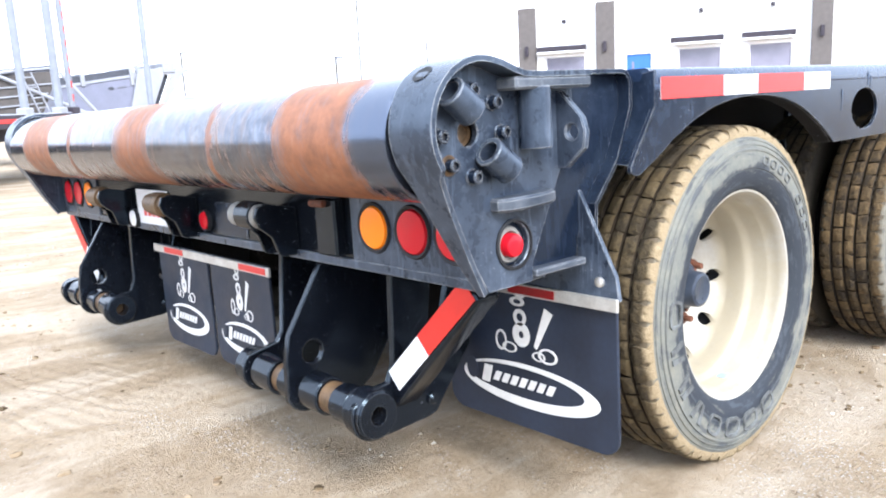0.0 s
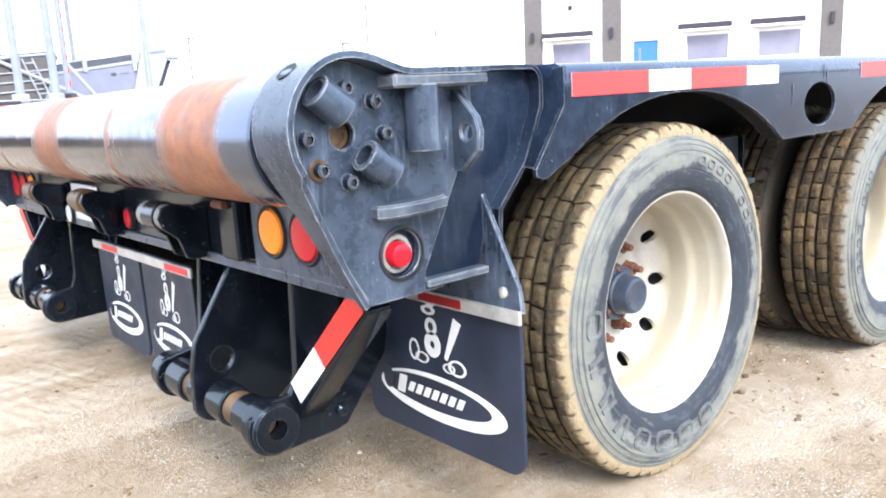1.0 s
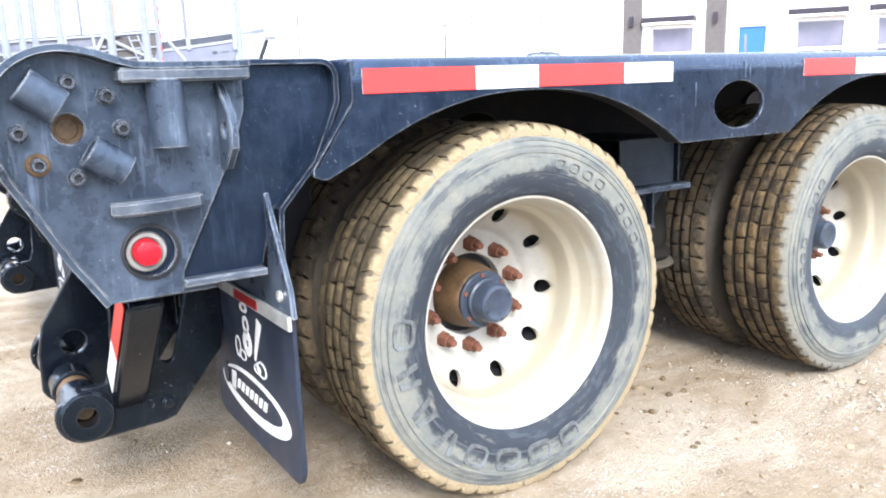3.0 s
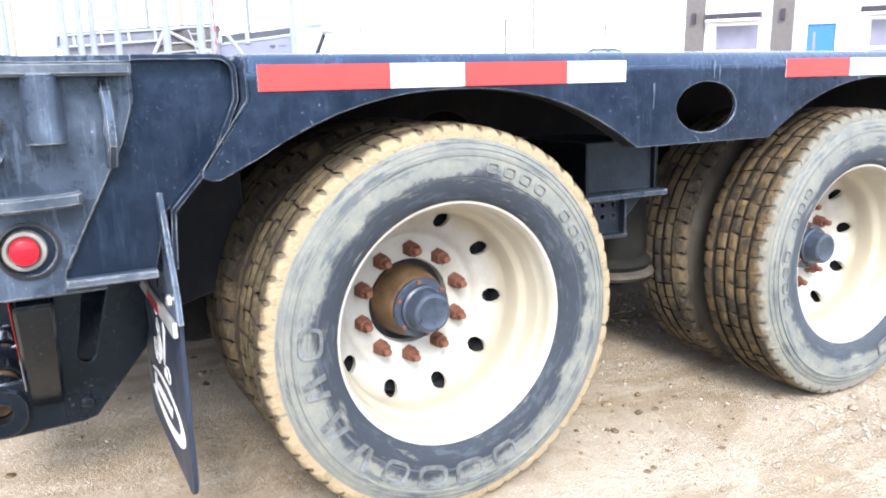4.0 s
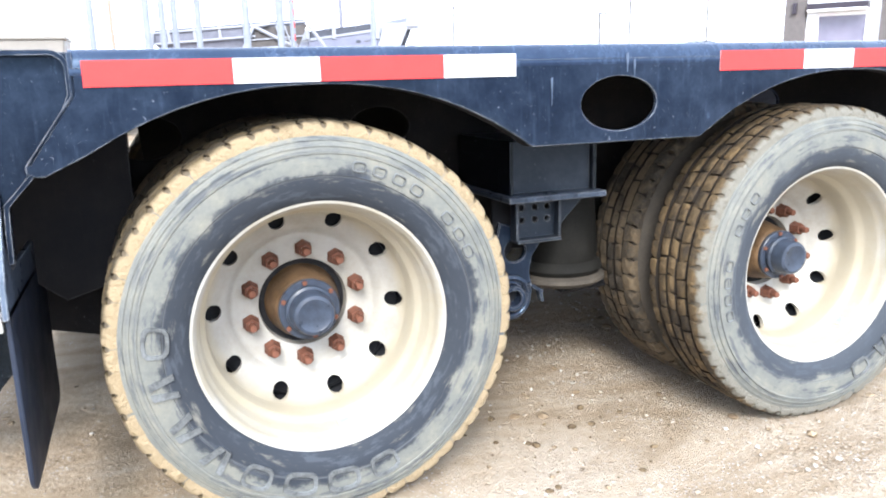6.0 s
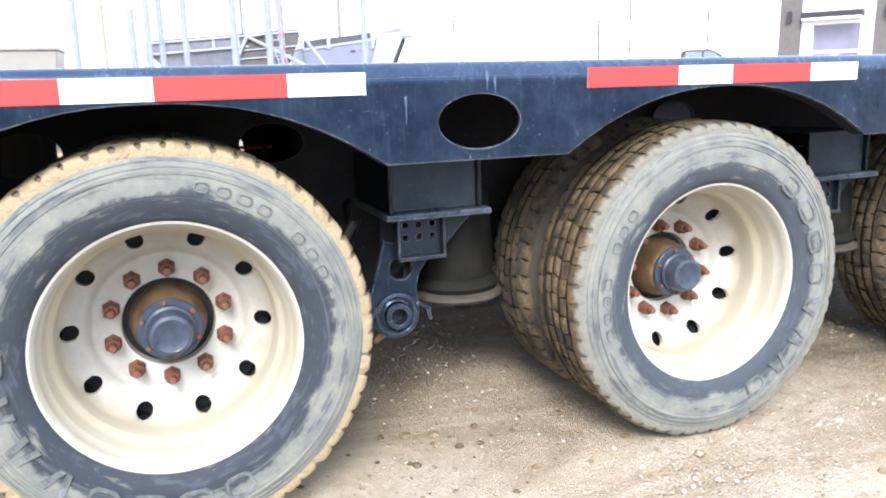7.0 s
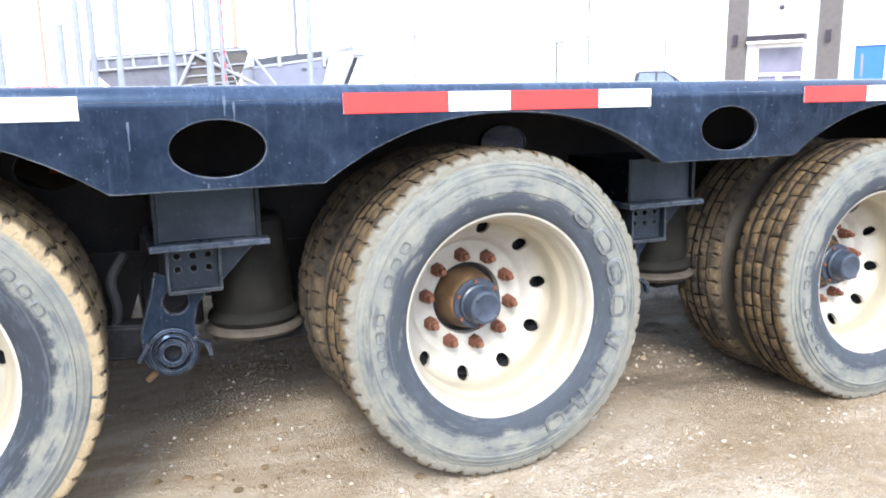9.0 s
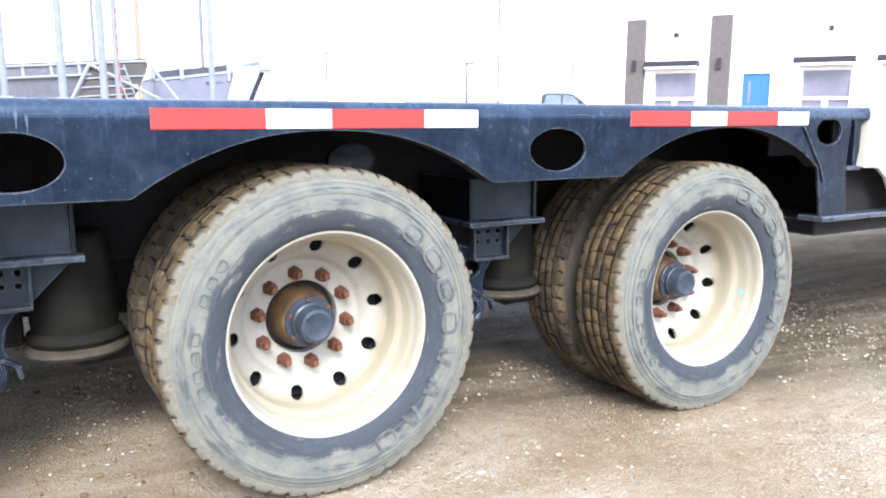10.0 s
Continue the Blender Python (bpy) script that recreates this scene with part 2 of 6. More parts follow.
def tyre_material(name="dusty tyre rubber", shoulder=(0.22, 0.212, 0.18), bare=(0.027, 0.034, 0.046), inset=0.004):
    """Black rubber under olive-grey dust: rubbed dark by the rim, scuffed along the ring lines."""
    m, nt, b = nodes_of(name)
    r = radius_of(nt)
    tc = nt.nodes.new("ShaderNodeTexCoord")
    sp = nt.nodes.new("ShaderNodeSeparateXYZ")
    nt.links.new(tc.outputs["Object"], sp.inputs[0])
    cb = nt.nodes.new("ShaderNodeCombineXYZ")
    nt.links.new(maths(nt, 'MULTIPLY', maths(nt, 'DIVIDE', sp.outputs[0], r), 2.0), cb.inputs[0])
    nt.links.new(maths(nt, 'MULTIPLY', r, 26.0), cb.inputs[1])
    nt.links.new(maths(nt, 'MULTIPLY', maths(nt, 'DIVIDE', sp.outputs[2], r), 2.0), cb.inputs[2])
    arcs = nt.nodes.new("ShaderNodeTexNoise")
    arcs.inputs["Scale"].default_value = 1.6
    arcs.inputs["Detail"].default_value = 8
    arcs.inputs["Roughness"].default_value = 0.68
    nt.links.new(cb.outputs[0], arcs.inputs["Vector"])
    n1 = noise_node(nt, 11.0, 8, 0.72)
    n2 = noise_node(nt, 60.0, 5, 0.65)
    n0 = noise_node(nt, 2.6, 2, 0.5)
    rr = maths(nt, 'ADD', r, maths(nt, 'MULTIPLY', maths(nt, 'SUBTRACT', n1, 0.5), 0.08))
    rr = maths(nt, 'ADD', rr, maths(nt, 'MULTIPLY', maths(nt, 'SUBTRACT', n0, 0.5), 0.075))
    edge = ramp(nt, rr, [(0.354 - inset, grey(0.06)), (0.362 - inset, grey(0.3)), (0.367 - inset, grey(0.8)), (0.45, grey(1))])
    f = maths(nt, 'MULTIPLY', edge, ramp(nt, n2, [(0.2, grey(0.75)), (0.8, grey(1))]))
    dustc = ramp(nt, n1, [(0.3, (0.134, 0.141, 0.134)), (0.5, (0.174, 0.178, 0.158)), (0.72, (0.222, 0.214, 0.175))])
    c = mixc(nt, f, bare, dustc)
    c = mixc(nt, ramp(nt, arcs.outputs["Fac"], [(0.54, grey(0)), (0.61, grey(0.7))]), c, (0.046, 0.055, 0.069))
    c = mixc(nt, ramp(nt, arcs.outputs["Fac"], [(0.30, grey(0.55)), (0.42, grey(0))]), c, (0.235, 0.224, 0.185))
    # thin grey lines along the ring ridges
    c = mixc(nt, ramp(nt, r, [(0.353, grey(0)), (0.355, grey(0.6)), (0.357, grey(0.6)), (0.359, grey(0)), (0.409, grey(0)), (0.410, grey(0.5)), (0.412, grey(0.5)), (0.413, grey(0)), (0.424, grey(0)), (0.425, grey(0.4)), (0.427, grey(0)), (0.437, grey(0)), (0.438, grey(0.35)), (0.440, grey(0))]), c, (0.085, 0.09, 0.095))
    c = mixc(nt, ramp(nt, rr, [(0.446, grey(0)), (0.466, grey(0.85))]), c, shoulder)
    # darker brown in the gaps between the blocks, mud and shade together
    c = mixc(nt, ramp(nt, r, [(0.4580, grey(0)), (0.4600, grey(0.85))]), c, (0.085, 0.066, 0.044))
    nt.links.new(c, b.inputs["Base Color"])
    b.inputs["Roughness"].default_value = 0.78
    b.inputs["Specular IOR Level"].default_value = 0.3
    ribs = maths(nt, 'MULTIPLY', maths(nt, 'SINE', maths(nt, 'MULTIPLY', r, 1500.0)), ramp(nt, r, [(0.420, grey(0)), (0.422, grey(0.3)), (0.436, grey(0.3)), (0.438, grey(0))]))
    bump(nt, b, maths(nt, 'ADD', n2, ribs), 0.2, 0.003)
    return m


def tread_material(name, mud, dark, lo=0.42, hi=0.6, side=None):
    m, nt, b = nodes_of(name)
    n1 = noise_node(nt, 14.0, 6, 0.65)
    n2 = noise_node(nt, 70.0, 4, 0.7)
    geo = nt.nodes.new("ShaderNodeNewGeometry")
    f = maths(nt, 'ADD', maths(nt, 'MULTIPLY', n1, 0.65), maths(nt, 'MULTIPLY', n2, 0.35))
    f = maths(nt, 'ADD', f, maths(nt, 'MULTIPLY', maths(nt, 'SUBTRACT', geo.outputs["Random Per Island"], 0.5), 0.16))
    c = mixc(nt, ramp(nt, f, [(lo, grey(0)), (hi, grey(1))]), dark, mud)
    if side:
        tc = nt.nodes.new("ShaderNodeTexCoord")
        sp = nt.nodes.new("ShaderNodeSeparateXYZ")
        nt.links.new(tc.outputs["Object"], sp.inputs[0])
        y = maths(nt, 'ADD', sp.outputs[1], maths(nt, 'MULTIPLY', maths(nt, 'SUBTRACT', n1, 0.5), 0.05))
        c = mixc(nt, ramp(nt, y, [(0.004, grey(0.95)), (0.016, grey(0))]), c, side)
    nt.links.new(c, b.inputs["Base Color"])
    b.inputs["Roughness"].default_value = 0.9
    bump(nt, b, maths(nt, 'ADD', n1, maths(nt, 'MULTIPLY', n2, 0.6)), 1.0, 0.016)
    return m


def roller_material():
    """Worn steel pipe: bare blue-grey metal with bands of orange rust."""
    m, nt, b = nodes_of("worn rusty steel pipe")
    tc = nt.nodes.new("ShaderNodeTexCoord")
    sp = nt.nodes.new("ShaderNodeSeparateXYZ")
    nt.links.new(tc.outputs["Object"], sp.inputs[0])
    wob = noise_node(nt, 5.0, 7, 0.72)
    y = maths(nt, 'ADD', sp.outputs[1], maths(nt, 'MULTIPLY', maths(nt, 'SUBTRACT', wob, 0.5), 0.16))
    yn = maths(nt, 'DIVIDE', y, 3.0)
    bands = ramp(nt, yn, [(0.078, grey(0.05)), (0.100, grey(1)), (0.172, grey(0.95)), (0.205, grey(0.3)), (0.30, grey(0.3)), (0.306, grey(0.9)), (0.316, grey(0.2)),
                          (0.425, grey(0.3)), (0.458, grey(0.95)), (0.520, grey(0.9)), (0.555, grey(0.3)), (0.69, grey(0.3)), (0.697, grey(0.85)), (0.71, grey(0.2)),
                          (0.775, grey(0.3)), (0.79, grey(0.95)), (0.89, grey(0.95)), (0.91, grey(0.2))])
    streak = noise_node(nt, 5.0, 6, 0.7, "Object", (1.2, 6.0, 1.2))
    mott = noise_node(nt, 46.0, 8, 0.78, "Object", (1.0, 1.5, 0.6), 0.3)
    f = maths(nt, 'ADD', bands, maths(nt, 'MULTIPLY', maths(nt, 'SUBTRACT', streak, 0.5), 1.5))
    f = maths(nt, 'ADD', f, maths(nt, 'MULTIPLY', maths(nt, 'SUBTRACT', mott, 0.5), 0.5))
    # rust bleeds down and collects on the underside
    low = ramp(nt, sp.outputs[2], [(RZ - RR, grey(0.5)), (RZ - RR * 0.55, grey(0.12)), (RZ, grey(0))])
    f = maths(nt, 'ADD', f, maths(nt, 'MULTIPLY', low, ramp(nt, streak, [(0.40, grey(0)), (0.60, grey(1))])))
    f = ramp(nt, f, [(0.30, grey(0)), (0.92, grey(0.95))])
    rust = ramp(nt, noise_node(nt, 18.0, 6, 0.7), [(0.3, (0.130, 0.042, 0.015)), (0.55, (0.235, 0.080, 0.028)), (0.75, (0.290, 0.135, 0.068))])
    scr = noise_node(nt, 16.0, 7, 0.7, "Object", (1.6, 1.0, 1.6))
    steel = ramp(nt, scr, [(0.36, (0.048, 0.060, 0.088)), (0.55, (0.096, 0.110, 0.146)), (0.72, (0.165, 0.180, 0.216))])
    steel = mixc(nt, ramp(nt, mott, [(0.50, grey(0)), (0.62, grey(0.5))]), steel, (0.225, 0.238, 0.275))
    steel = mixc(nt, ramp(nt, mott, [(0.36, grey(0.45)), (0.46, grey(0))]), steel, (0.060, 0.068, 0.092))
    steel = mixc(nt, ramp(nt, streak, [(0.42, grey(0)), (0.60, grey(0.40))]), steel, (0.22, 0.165, 0.122))
    steel = mixc(nt, ramp(nt, yn, [(0.080, grey(0.92)), (0.098, grey(0.0))]), steel, (0.080, 0.100, 0.145))
    nt.links.new(mixc(nt, f, steel, rust), b.inputs["Base Color"])
    nt.links.new(maths(nt, 'SUBTRACT', 0.85, maths(nt, 'MULTIPLY', f, 0.8)), b.inputs["Metallic"])
    nt.links.new(maths(nt, 'ADD', 0.15, maths(nt, 'MULTIPLY', f, 0.42)), b.inputs["Roughness"])
    bump(nt, b, maths(nt, 'ADD', scr, maths(nt, 'MULTIPLY', mott, 0.6)), 0.14, 0.003)
    return m


def rim_material():
    m, nt, b = nodes_of("dusty cast aluminium")
    r = radius_of(nt)
    n1 = noise_node(nt, 10.0, 5, 0.6)
    n2 = noise_node(nt, 90.0, 3, 0.6)
    f = maths(nt, 'ADD', maths(nt, 'MULTIPLY', n1, 0.75), maths(nt, 'MULTIPLY', n2, 0.25))
    c = ramp(nt, f, [(0.3, (0.285, 0.264, 0.220)), (0.52, (0.346, 0.332, 0.300)), (0.7, (0.386, 0.376, 0.354))])
    c = mixc(nt, ramp(nt, maths(nt, 'ADD', r, maths(nt, 'MULTIPLY', n1, 0.05)), [(0.255, grey(0)), (0.280, grey(0.75)), (0.302, grey(0.6)), (0.32, grey(0))]), c, (0.37, 0.318, 0.220))
    nt.links.new(c, b.inputs["Base Color"])
    b.inputs["Metallic"].default_value = 0.1
    b.inputs["Roughness"].default_value = 0.5
    bump(nt, b, n2, 0.08, 0.002)
    return m


def tape_material(name, col, vary=0.12):
    m, nt, b = nodes_of(name)
    tc = nt.nodes.new("ShaderNodeTexCoord")
    v = nt.nodes.new("ShaderNodeTexVoronoi")
    v.inputs["Scale"].default_value = 260
    nt.links.new(tc.outputs["Object"], v.inputs["Vector"])
    f = noise_node(nt, 14.0, 5, 0.6)
    lo = tuple(c * (1 - vary) for c in col)
    c = mixc(nt, maths(nt, 'MULTIPLY', v.outputs["Distance"], 0.35), ramp(nt, f, [(0.3, lo), (0.6, col)]), tuple(min(1, c * 1.15) for c in col))
    nt.links.new(c, b.inputs["Base Color"])
    b.inputs["Roughness"].default_value = 0.35
    b.inputs["Specular IOR Level"].default_value = 0.3
    return m


def lens_material(name, col):
    m, nt, b = nodes_of(name)
    b.inputs["Base Color"].default_value = (*col, 1)
    b.inputs["Roughness"].default_value = 0.22
    b.inputs["Specular IOR Level"].default_value = 0.25
    b.inputs["Subsurface Weight"].default_value = 0.1
    b.inputs["Subsurface Radius"].default_value = (0.02, 0.008, 0.004)
    tc = nt.nodes.new("ShaderNodeTexCoord")
    w = nt.nodes.new("ShaderNodeTexWave")
    w.inputs["Scale"].default_value = 60
    nt.links.new(tc.outputs["Object"], w.inputs["Vector"])
    bump(nt, b, w.outputs["Fac"], 0.12, 0.002)
    return m


def glass_material():
    m, nt, b = nodes_of("window glass with blinds")
    f = noise_node(nt, 1.5, 3)
    nt.links.new(ramp(nt, f, [(0.3, (0.15, 0.15, 0.20)), (0.7, (0.20, 0.19, 0.25))]), b.inputs["Base Color"])
    b.inputs["Roughness"].default_value = 0.08
    return m


M_PAINT = black_paint("black trailer enamel", amount=0.26, rough=0.17, streaks=0.5, spec=0.34)
M_PAINT2 = black_paint("scuffed black enamel", (0.0110, 0.0160, 0.0275), (0.172, 0.215, 0.292), 0.55, 0.22, 0.9, 0.44, 1.0, (0.62, 0.8, 1.0), (0.32, 0.76))
M_HANG = black_paint("dusty black hanger paint", (0.008, 0.011, 0.017), (0.062, 0.073, 0.092), 0.48, 0.36, 0.35, 0.3, 0.5, (0.7, 0.85, 1.0), (0.36, 0.60))
M_UNDER = black_paint("dull black undercarriage paint", (0.009, 0.0095, 0.012), (0.055, 0.049, 0.043), 0.45, 0.6, 0.3, 0.14, 0.35, (0.9, 0.95, 1.0))
# bluer base and film stand for the sky mirrored in the rounded rail
M_RAIL = black_paint("glossy black rail enamel with painted sky blue", (0.006, 0.012, 0.030), (0.085, 0.13, 0.22), 0.32, 0.2, 0.4, 0.45, 0.0, (0.55, 0.75, 1.0))
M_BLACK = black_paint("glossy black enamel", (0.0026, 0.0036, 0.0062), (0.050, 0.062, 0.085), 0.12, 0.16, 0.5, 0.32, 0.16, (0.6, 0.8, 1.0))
M_STICK = plain("pale blue label", (0.30, 0.46, 0.66), 0.5, 0, 0.3, 90)
M_RINGP = plain("dirty pale plastic ring", (0.19, 0.185, 0.175), 0.6, 0, 0.3, 40)
M_RUN = plain("pale run marks", (0.06, 0.085, 0.13), 0.6, 0, 0.5, 60)
M_EDGE = black_paint("chipped dusty black steel", (0.020, 0.026, 0.038), (0.34, 0.36, 0.39), 0.62, 0.38, 0.2, 0.35, 1.0)
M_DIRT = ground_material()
M_TYRE = tyre_material()
# inner tyres are a darker brown than the outer ones
M_TYREI = plain("dark brown inner tyre rubber", (0.05, 0.042, 0.033), 0.85, 0, 0.4, 12)
M_TYRE1 = tyre_material("muddy tyre rubber", (0.275, 0.213, 0.130), (0.013, 0.018, 0.028), -0.002)
M_TREAD = tread_material("muddy tread rubber", (0.112, 0.080, 0.038), (0.036, 0.026, 0.013), 0.40, 0.62, (0.288, 0.222, 0.134))
M_TREAD2 = tread_material("brown muddy tread rubber", (0.150, 0.099, 0.045), (0.030, 0.021, 0.012), 0.40, 0.64, (0.165, 0.158, 0.132))
M_TREADI = tread_material("dark muddy tread rubber", (0.115, 0.083, 0.048), (0.035, 0.028, 0.02))
# groove colours: mud, darkened further to stand for the shade in the grooves
M_GROOVE = plain("muddy groove with painted shade", (0.020, 0.014, 0.009), 0.95, 0, 0.5, 20)
M_GROOVE1 = plain("brown mud deepened as groove shade", (0.022, 0.015, 0.008), 0.95, 0, 0.5, 20)
M_GROOVE2 = plain("dark brown mud with painted groove shade", (0.014, 0.010, 0.007), 0.95, 0, 0.5, 20)
M_LETTER = plain("dust-edged rubber relief", (0.100, 0.106, 0.108), 0.75, 0, 0.7, 22, spec=0.2)
M_ROLLER = roller_material()
M_RIM = rim_material()
M_RUST = plain("rusty steel", (0.125, 0.050, 0.031), 0.8, 0.1, 0.5, 60, 0.4)
M_RUSTD = plain("greasy rusty hub", (0.105, 0.063, 0.032), 0.5, 0.2, 0.75, 14, 0.3)
M_HUBCAP = plain("dark blue-black hub cap", (0.03, 0.04, 0.06), 0.35, 0.0, 0.5, 25, 0.1)
M_RED = tape_material("red reflective tape", (0.53, 0.040, 0.038))
M_RED2 = tape_material("deep red reflective tape", (0.48, 0.026, 0.020))
M_WHITE = tape_material("white reflective tape", (0.64, 0.645, 0.66), 0.06)
M_DRED = tape_material("dark red reflective tape", (0.22, 0.01, 0.012))
M_ORANGE = lens_material("amber lamp lens", (0.85, 0.22, 0.01))
M_LENS = lens_material("red lamp lens", (0.46, 0.008, 0.018))
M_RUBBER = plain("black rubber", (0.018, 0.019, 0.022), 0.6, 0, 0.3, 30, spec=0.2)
M_FLAP = plain("dusty black rubber sheet", (0.013, 0.019, 0.034), 0.5, 0, 0.35, 8, 0.05)
M_PRINT = plain("white print", (0.56, 0.56, 0.56), 0.6, 0, 0.08, 40)
M_ALU = plain("bare aluminium", (0.55, 0.55, 0.54), 0.38, 0.7, 0.25, 20)
M_AIRBAG = plain("dusty rubber air spring", (0.013, 0.0125, 0.011), 0.75, 0, 0.5, 15, spec=0.12)
M_SPRBASE = plain("tan dust on rubber", (0.062, 0.053, 0.042), 0.85, 0, 0.5, 18)
M_BUILD = plain("white metal cladding", (0.80, 0.81, 0.84), 0.5, 0, 0.03, 2)
M_PILLAR = plain("brown-grey stone pillar", (0.105, 0.094, 0.092), 0.8, 0, 0.2, 6)
M_AWN = plain("dark awning metal", (0.03, 0.025, 0.035), 0.5)
M_GLASS = glass_material()
M_PANE = plain("grey-blue car glass", (0.16, 0.20, 0.25), 0.3, 0, 0.1, 3, spec=0.3)
M_FRAME = plain("white window frame", (0.8, 0.8, 0.82), 0.4, 0, 0.04)
M_BLUE = plain("blue painted steel door", (0.035, 0.135, 0.42), 0.4, 0, 0.08)
M_WHITEP = plain("white painted steel", (0.255, 0.268, 0.305), 0.45, 0, 0.1, 5)
M_GALV = plain("galvanised grey steel", (0.145, 0.150, 0.185), 0.5, 0.1, 0.2, 6)
M_STAKE = plain("white painted stake", (0.20, 0.22, 0.258), 0.5, 0.1, 0.15, 6)
M_TUBEND = plain("dirty brown-grey tub end", (0.075, 0.068, 0.066), 0.7, 0, 0.3, 5)
M_DARKP = plain("dark tarpaulin", (0.05, 0.055, 0.07), 0.6, 0, 0.3, 6)
M_POLE = plain("weathered wooden pole", (0.26, 0.21, 0.17), 0.85, 0, 0.2, 10)
M_TRUCK = plain("dark grey car paint", (0.035, 0.040, 0.052), 0.5, 0.0, 0.1)
M_BEIGE = plain("beige painted steel", (0.21, 0.195, 0.175), 0.5, 0, 0.1, 4)
M_FARROW = plain("dull dark far row", (0.045, 0.048, 0.045), 0.9, 0, 0.5, 0.6)
M_CREAM = plain("cream plastic", (0.42, 0.40, 0.34), 0.45, 0, 0.06)
M_DUMPBOX = plain("pale lilac-grey dump body", (0.165, 0.175, 0.235), 0.5, 0.1, 0.12, 3)
M_LITHOLE = plain("grey-blue of a lit frame inside", (0.030, 0.045, 0.085), 0.22, 0, 0.4, 9)
M_STONE = stone_material("mixed gravel", (0.18, 0.138, 0.095), (0.44, 0.39, 0.325))
M_CHIP = stone_material("pale stone chips", (0.30, 0.265, 0.215), (0.58, 0.55, 0.50))
M_DAMP = stone_material("dark damp clods", (0.055, 0.038, 0.022), (0.16, 0.115, 0.068))
M_CLOD = stone_material("brown dirt clods", (0.13, 0.09, 0.055), (0.32, 0.25, 0.17))


# ---- mesh helpers ----
def link_mesh(name, me, mat, parent=None, label="", matrix=None, smooth=True):
    ob = new(name, me)
    if mat and not me.materials:
        me.materials.append(mat)
    if smooth and not me.get("done"):
        me.shade_smooth()
        me.set_sharp_from_angle(angle=radians(35))
        me["done"] = 1
    if parent:
        ob.parent = parent
    if matrix is not None:
        ob.matrix_basis = matrix
    if label:
        ob["label"] = label
    return ob


def part(name, bm, mat, parent=None, label="", matrix=None):
    """Links a bmesh, or a mesh, as one object under a thing or a part."""
    me = bm
    if isinstance(bm, bmesh.types.BMesh):
        me = bpy.data.meshes.new(name)
        bm.to_mesh(me)
        bm.free()
    return link_mesh(name, me, mat, parent, label, matrix)


def thing(name, label, category, at=(0, 0, 0), group="", kind="", rot=None):
    ob = new(name)
    ob.empty_display_size = 0.2
    ob.matrix_basis = pose(*at, *(rot or (0, 0, 0)))
    return tagged(ob, label, category, group, kind)


# axes for flat plates: local x, y of the drawing to world
def on_xz(y):
    """Drawing (x, z); thickness along y."""
    return Matrix(((1, 0, 0, 0), (0, 0, -1, y), (0, 1, 0, 0), (0, 0, 0, 1)))


def on_yz(x):
    """Drawing (y, z); thickness along x."""
    return Matrix(((0, 0, 1, x), (1, 0, 0, 0), (0, 1, 0, 0), (0, 0, 0, 1)))


def circle(cx, cy, r, n=28, ry=None):
    ry = ry or r
    return [(cx + r * math.cos(2 * math.pi * i / n), cy + ry * math.sin(2 * math.pi * i / n)) for i in range(n)]


def arc(cx, cy, r, a0, a1, n=14):
    return [(cx + r * math.cos(radians(a0 + (a1 - a0) * i / n)), cy + r * math.sin(radians(a0 + (a1 - a0) * i / n))) for i in range(n + 1)]


def plate(outline, thick, frame_m, holes=(), edge=0.0015):
    """A flat plate with holes and softly broken edges, as a mesh."""
    cu = bpy.data.curves.new("plate", 'CURVE')
    cu.dimensions = '2D'
    cu.fill_mode = 'BOTH'
    cu.extrude = max(thick / 2 - edge, 0.0002)
    cu.bevel_depth = edge
    cu.bevel_resolution = 0
    cu.offset = -edge
    for poly in (outline, *holes):
        s = cu.splines.new('POLY')
        s.points.add(len(poly) - 1)
        for p, (a, b) in zip(s.points, poly):
            p.co = (a, b, 0, 1)
        s.use_cyclic_u = True
    tmp = new("tmp", cu)
    bpy.context.view_layer.update()
    me = bpy.data.meshes.new_from_object(tmp.evaluated_get(bpy.context.evaluated_depsgraph_get()))
    bpy.data.objects.remove(tmp)
    bpy.data.curves.remove(cu)
    bm = bmesh.new()
    bm.from_mesh(me)
    bmesh.ops.remove_doubles(bm, verts=bm.verts[:], dist=1e-5)
    bm.to_mesh(me)
    bm.free()
    me.transform(frame_m)
    if frame_m.determinant() < 0:
        me.flip_normals()
    return me


def box(x0, x1, y0, y1, z0, z1, bevel=0.004, seg=1):
    bm = bmesh.new()
    bmesh.ops.create_cube(bm, size=1)
    for v in bm.verts:
        v.co = ((x0 + x1) / 2 + v.co.x * (x1 - x0), (y0 + y1) / 2 + v.co.y * (y1 - y0), (z0 + z1) / 2 + v.co.z * (z1 - z0))
    if bevel:
        bmesh.ops.bevel(bm, geom=bm.edges[:], offset=bevel, segments=seg, affect='EDGES', profile=0.6)
    return bm


